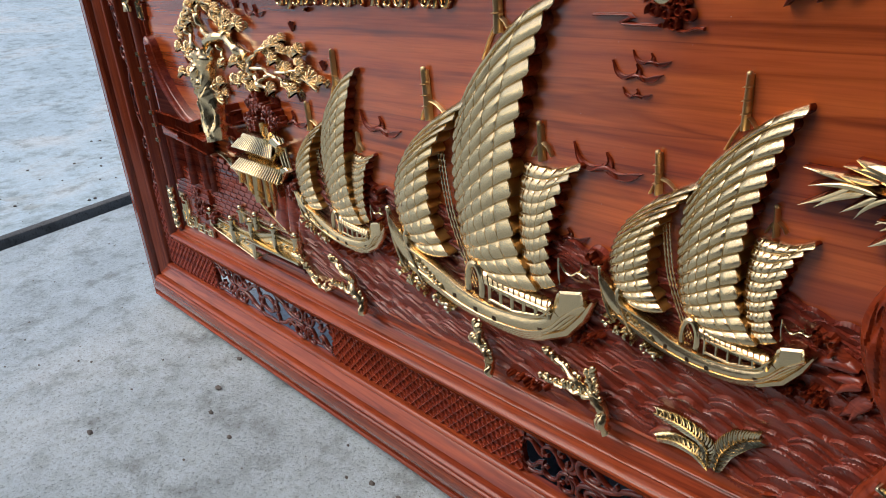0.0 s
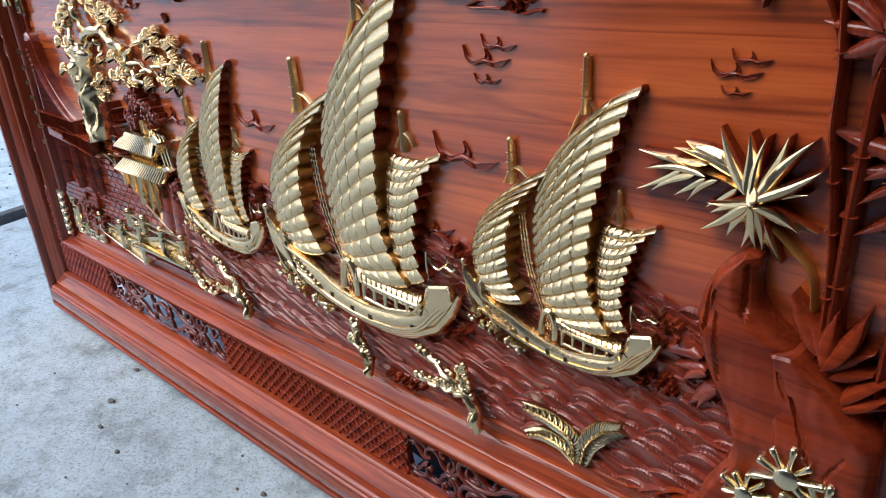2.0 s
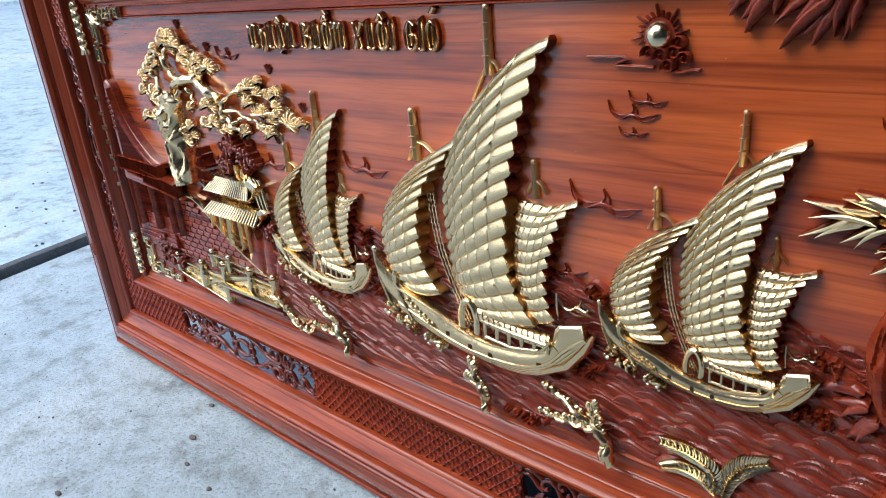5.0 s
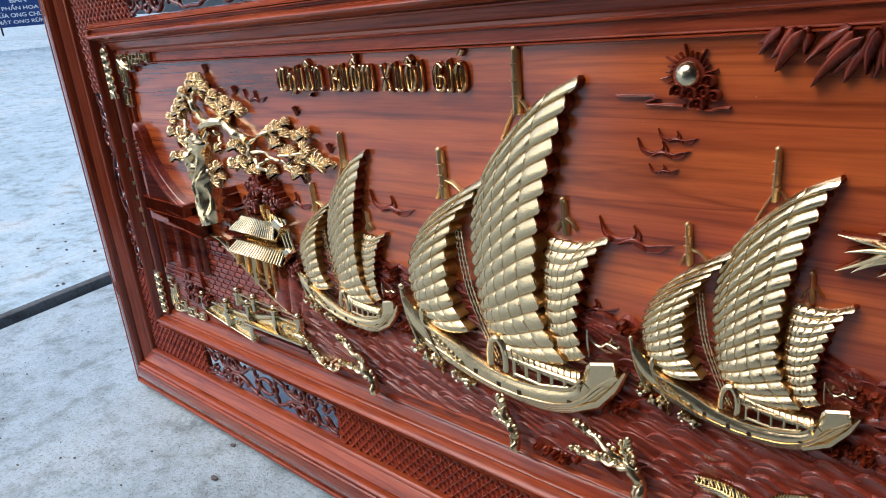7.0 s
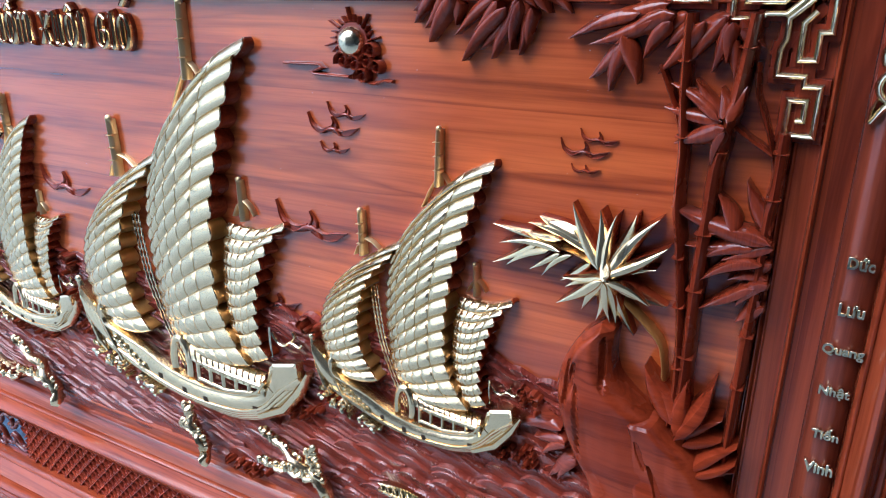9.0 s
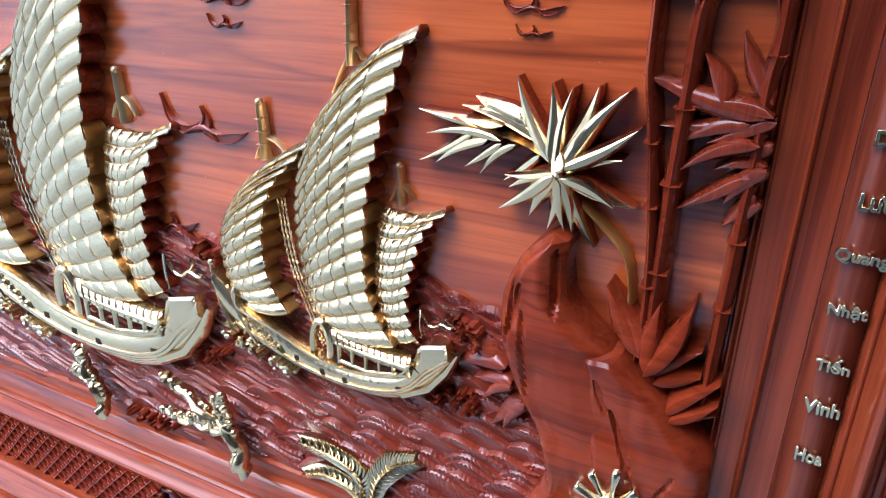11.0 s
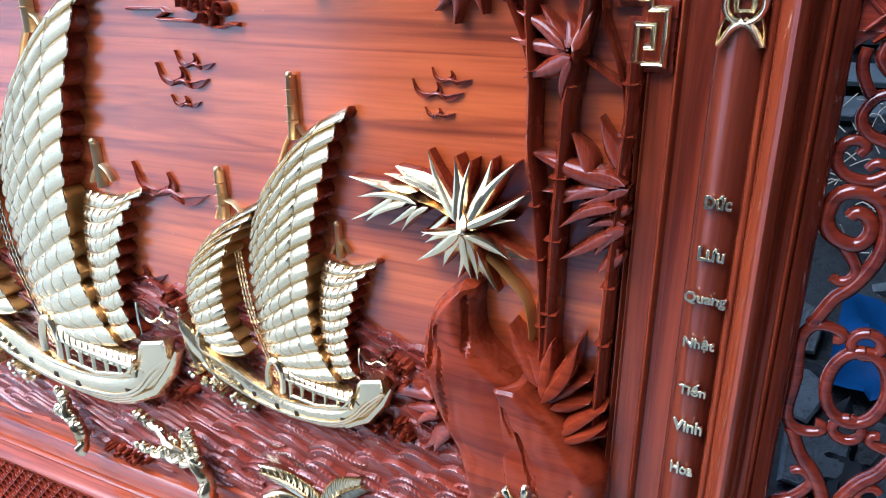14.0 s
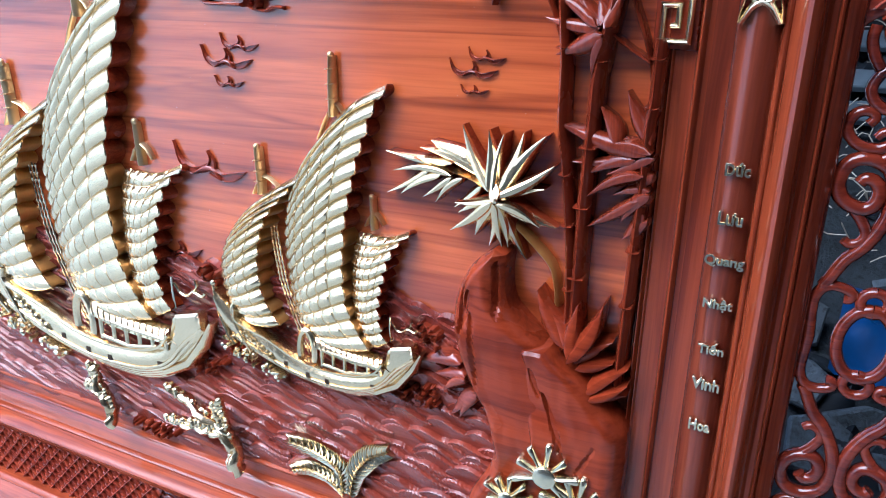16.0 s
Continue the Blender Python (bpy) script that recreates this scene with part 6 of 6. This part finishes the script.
def heap_z(x, y):
    rise = max(0, min(1, (y - .06) / 1.5)) * max(0, min(1, (x + .85) / .7))
    return .86 * rise ** 1.15 + .07 * noise.noise(Vector((x * 5, y * 5, 0))) * (.2 + rise)


rh = random.Random(5)
for i in range(150):
    x, y = rh.uniform(-.65, .95), .16 + 1.6 * rh.random() ** 1.5
    s = rh.uniform(.012, .060) * (1.0 if i % 5 else 1.5)
    bm = B()
    blob(bm, (0, 0, 0), s, 1, (rh.uniform(.8, 1.9), rh.uniform(.6, 1.1), rh.uniform(.35, .8)), .8)
    ob = part("rubble", bm, (M_RUBBLE, M_SOIL, M_PLANK, M_SOIL)[i % 4], None, "broken dark lump lying on the heap", smooth=False)
    ob.matrix_basis = Matrix.Translation((x, y, heap_z(x, y) + s * .12)) @ Euler((rh.uniform(-.6, .6), rh.uniform(-.6, .6), rh.uniform(0, 6))).to_matrix().to_4x4()
    tagged(ob, category="rubble", group="rubble on the heap")
for x, y, w, h, tilt, turn in ((.145, .70, .055, .045, -30, 12), (.165, .60, .05, .04, -38, -20), (.26, .55, .06, .035, -25, 25), (.20, .50, .045, .05, -40, 5), (.31, .47, .05, .04, -30, -15)):
    bm = B()
    plate(bm, [(-w, -h * .8), (w * .7, -h), (w, h * .5), (w * .2, h), (-w * .9, h * .7)], .012, -.012, .004)
    ob = part("concrete_chip", bm, M_RUBBLE, None, "flat grey piece of broken concrete on the heap", smooth=False)
    ob.matrix_basis = pose(x, y, heap_z(x, y) + .035, tilt, 0, turn)
    tagged(ob, category="rubble", group="concrete pieces on the heap")
# black sheets added to stand in for the heap's dark, shaded gaps
for q in range(5):
    bm = B()
    x0, y0, w = (.30, .45, .30)[0] + .13 * (q % 3) - .1, .40 + .28 * q, rh.uniform(.16, .30)
    loft(bm, [[(x0 + w * u + .03 * noise.noise(Vector((u * 5, v * 5, q))), y0 + w * .8 * v, heap_z(x0 + w * u, y0 + w * .8 * v) + .035 + .05 * noise.noise(Vector((u * 5, v * 5, q * 7))) + .02 * noise.noise(Vector((u * 15, v * 14, q)))) for u in np.linspace(0, 1, 20)] for v in np.linspace(0, 1, 18)])
    tagged(part("dark_gap_sheet", bm, M_SHEET, None, "crumpled black sheet added for the dark gaps in the heap", 60), category="sheet", group="sheets on the heap")
bm = B()
rows = []
for j in range(19):
    rows.append([])
    for i in range(23):
        u, v = i / 22, j / 18
        x, y = .205 + .24 * u + .02 * v, .625 + .17 * v
        z = heap_z(x, y) + .045 + .030 * noise.noise(Vector((u * 5, v * 3, 1))) + .012 * noise.noise(Vector((u * 21, v * 18, 4)))
        rows[-1].append((x, y, z))
loft(bm, rows)
tagged(part("tarpaulin", bm, M_TARP, None, "crumpled shiny blue tarpaulin lying on the heap"), category="tarpaulin")
for x, y, z, rz, L in ((.22, 1.20, .66, 12, .5), (.16, 1.29, .72, -6, .6), (.24, 1.38, .80, 4, .6), (.42, .95, .50, 30, .3)):
    bm = B()
    box(bm, -L / 2, L / 2, -.03, .03, -.009, .009)
    bmesh.ops.bevel(bm, geom=bm.edges[:], offset=.003, segments=1, affect="EDGES")
    ob = part("plank", bm, M_PLANK, None, "wet dark board lying on the heap")
    ob.matrix_basis = pose(x, y, max(z, heap_z(x, y) + .03), 35, 0, rz)
    tagged(ob, category="plank", group="boards on the heap")
bm = B()
for _ in range(220):
    x, y = rh.uniform(.02, .75), rh.uniform(.75, 1.7)
    z = heap_z(x, y) + .03
    a = rh.uniform(0, 6.28)
    L = rh.uniform(.03, .10)
    tube(bm, smooth_line([(x, y, z), (x + L * .5 * math.cos(a), y + .02, z + rh.uniform(-.01, .04)), (x + L * math.cos(a), y, z + L * .6 * math.sin(a))], 5), .0012, 4)
tagged(part("straw", bm, M_STRAW, None, "dry roots and straw tangled on the heap"), category="straw", kind="stuff")

# ---------------------------------------------------------------- far yard wall, and plain walls and slabs added to shade and close the place
bm = B()
box(bm, -46, -45, -40, 60, 2.0, 5.2)
tagged(part("wall_far", bm, M_PLAIN, None, "low grey wall far across the yard"), category="wall", kind="structure")
# wall added behind the heap to keep light off it
bm = B()
box(bm, -1.0, 2.1, 3.3, 3.5, 0, 2.0)
tagged(part("shade_wall_back", bm, M_WALL_DARK, None, "dark plastered wall added behind the heap to dim it"), category="wall", kind="structure")
# unseen wall, added to block the sky on the right
bm = B()
box(bm, 1.9, 2.1, -2.6, 3.3, 0, 2.6)
tagged(part("shade_wall_side", bm, M_WALL_DARK, None, "dark plastered wall added out of view to cut light from the right"), category="wall", kind="structure")
# unseen wall, added so the varnish and gilding mirror something darker
bm = B()
box(bm, -2.0, 2.1, -2.8, -2.6, 0, 2.6)
tagged(part("shade_wall_front", bm, M_PLAIN, None, "plain wall added out of view to darken what the panel mirrors"), category="wall", kind="structure")
# overhead slab out of view, added to shade the panel's right side
bm = B()
box(bm, .0, 2.3, -2.8, .5, 2.6, 2.7)
tagged(part("shade_slab_front", bm, M_WALL_DARK, None, "plain grey slab added out of view to shade the panel's right side"), category="roof", kind="structure")
# slab added above the heap as an occluder; no shed is known here
bm = B()
box(bm, -1.0, 2.1, .55, 3.5, 2.0, 2.1)
tagged(part("shade_slab_heap", bm, M_WALL_DARK, None, "plain grey slab added over the heap to darken it"), category="roof", kind="structure")
# side wall added to it, shading the heap from the left
bm = B()
box(bm, -1.2, -1.0, 1.9, 3.5, 0, 2.0)
tagged(part("shade_wall_heap", bm, M_WALL_DARK, None, "dark plastered wall added beside the heap to shade it"), category="wall", kind="structure")
# ---------------------------------------------------------------- painted board across the road
M_SIGN_BLUE, M_SIGN_WHITE = plain("blue_sign_paint", (.030, .070, .210), .5), plain("white_sign_paint", (.80, .82, .84), .5)
sign = new("sign_board")
sign.matrix_basis = pose(-24.7, 7.55, 1.66, 0, 0, 70.7) @ Matrix.Diagonal((.80, .80, .80, 1))
tagged(sign, "blue painted board with white words, standing by the road", "sign")
bpy.context.view_layer.update()


def sign_part(name, bm, material, label=""):
    ob = part(name, bm, material, None, label, False)
    ob.parent = sign
    return ob


bm = B()
box(bm, -1.00, .98, -.02, .02, 0, 1.12)
bmesh.ops.bevel(bm, geom=bm.edges[:], offset=.006, segments=1, affect="EDGES")
sign_part("board", bm, M_SIGN_BLUE, "deep blue painted board")
for x in (-.8, .8):
    bm = B()
    box(bm, x - .03, x + .03, .021, .08, -.30, 1.0)
    sign_part("leg", bm, M_RUBBER)
for text, x0, x1, z in (("B\u00c1N", -.30, .26, .86), ("PH\u1ea4N HOA", -.62, .62, .60), ("S\u1eeeA ONG CH\u00daA", -.88, .88, .34), ("M\u1eacT ONG R\u1eeaNG", -.88, .90, .08)):
    cu = bpy.data.curves.new("sign_words", "FONT")
    cu.body, cu.extrude, cu.offset = text, .01, .02
    tmp = new("tmp_sign", cu)
    me = bpy.data.meshes.new_from_object(tmp.evaluated_get(bpy.context.evaluated_depsgraph_get()))
    bpy.data.objects.remove(tmp)
    lo, hi = np.min([v.co for v in me.vertices], 0), np.max([v.co for v in me.vertices], 0)
    for v in me.vertices:
        v.co = (x0 + (v.co.x - lo[0]) / (hi[0] - lo[0]) * (x1 - x0), -.021 - (v.co.z - lo[2]) * .3, z + (v.co.y - lo[1]) / (hi[1] - lo[1]) * .20)
    me.materials.clear()
    me.materials.append(M_SIGN_WHITE)
    ob = new("sign_words", me)
    ob.parent = sign
    tagged(ob, "white painted words")
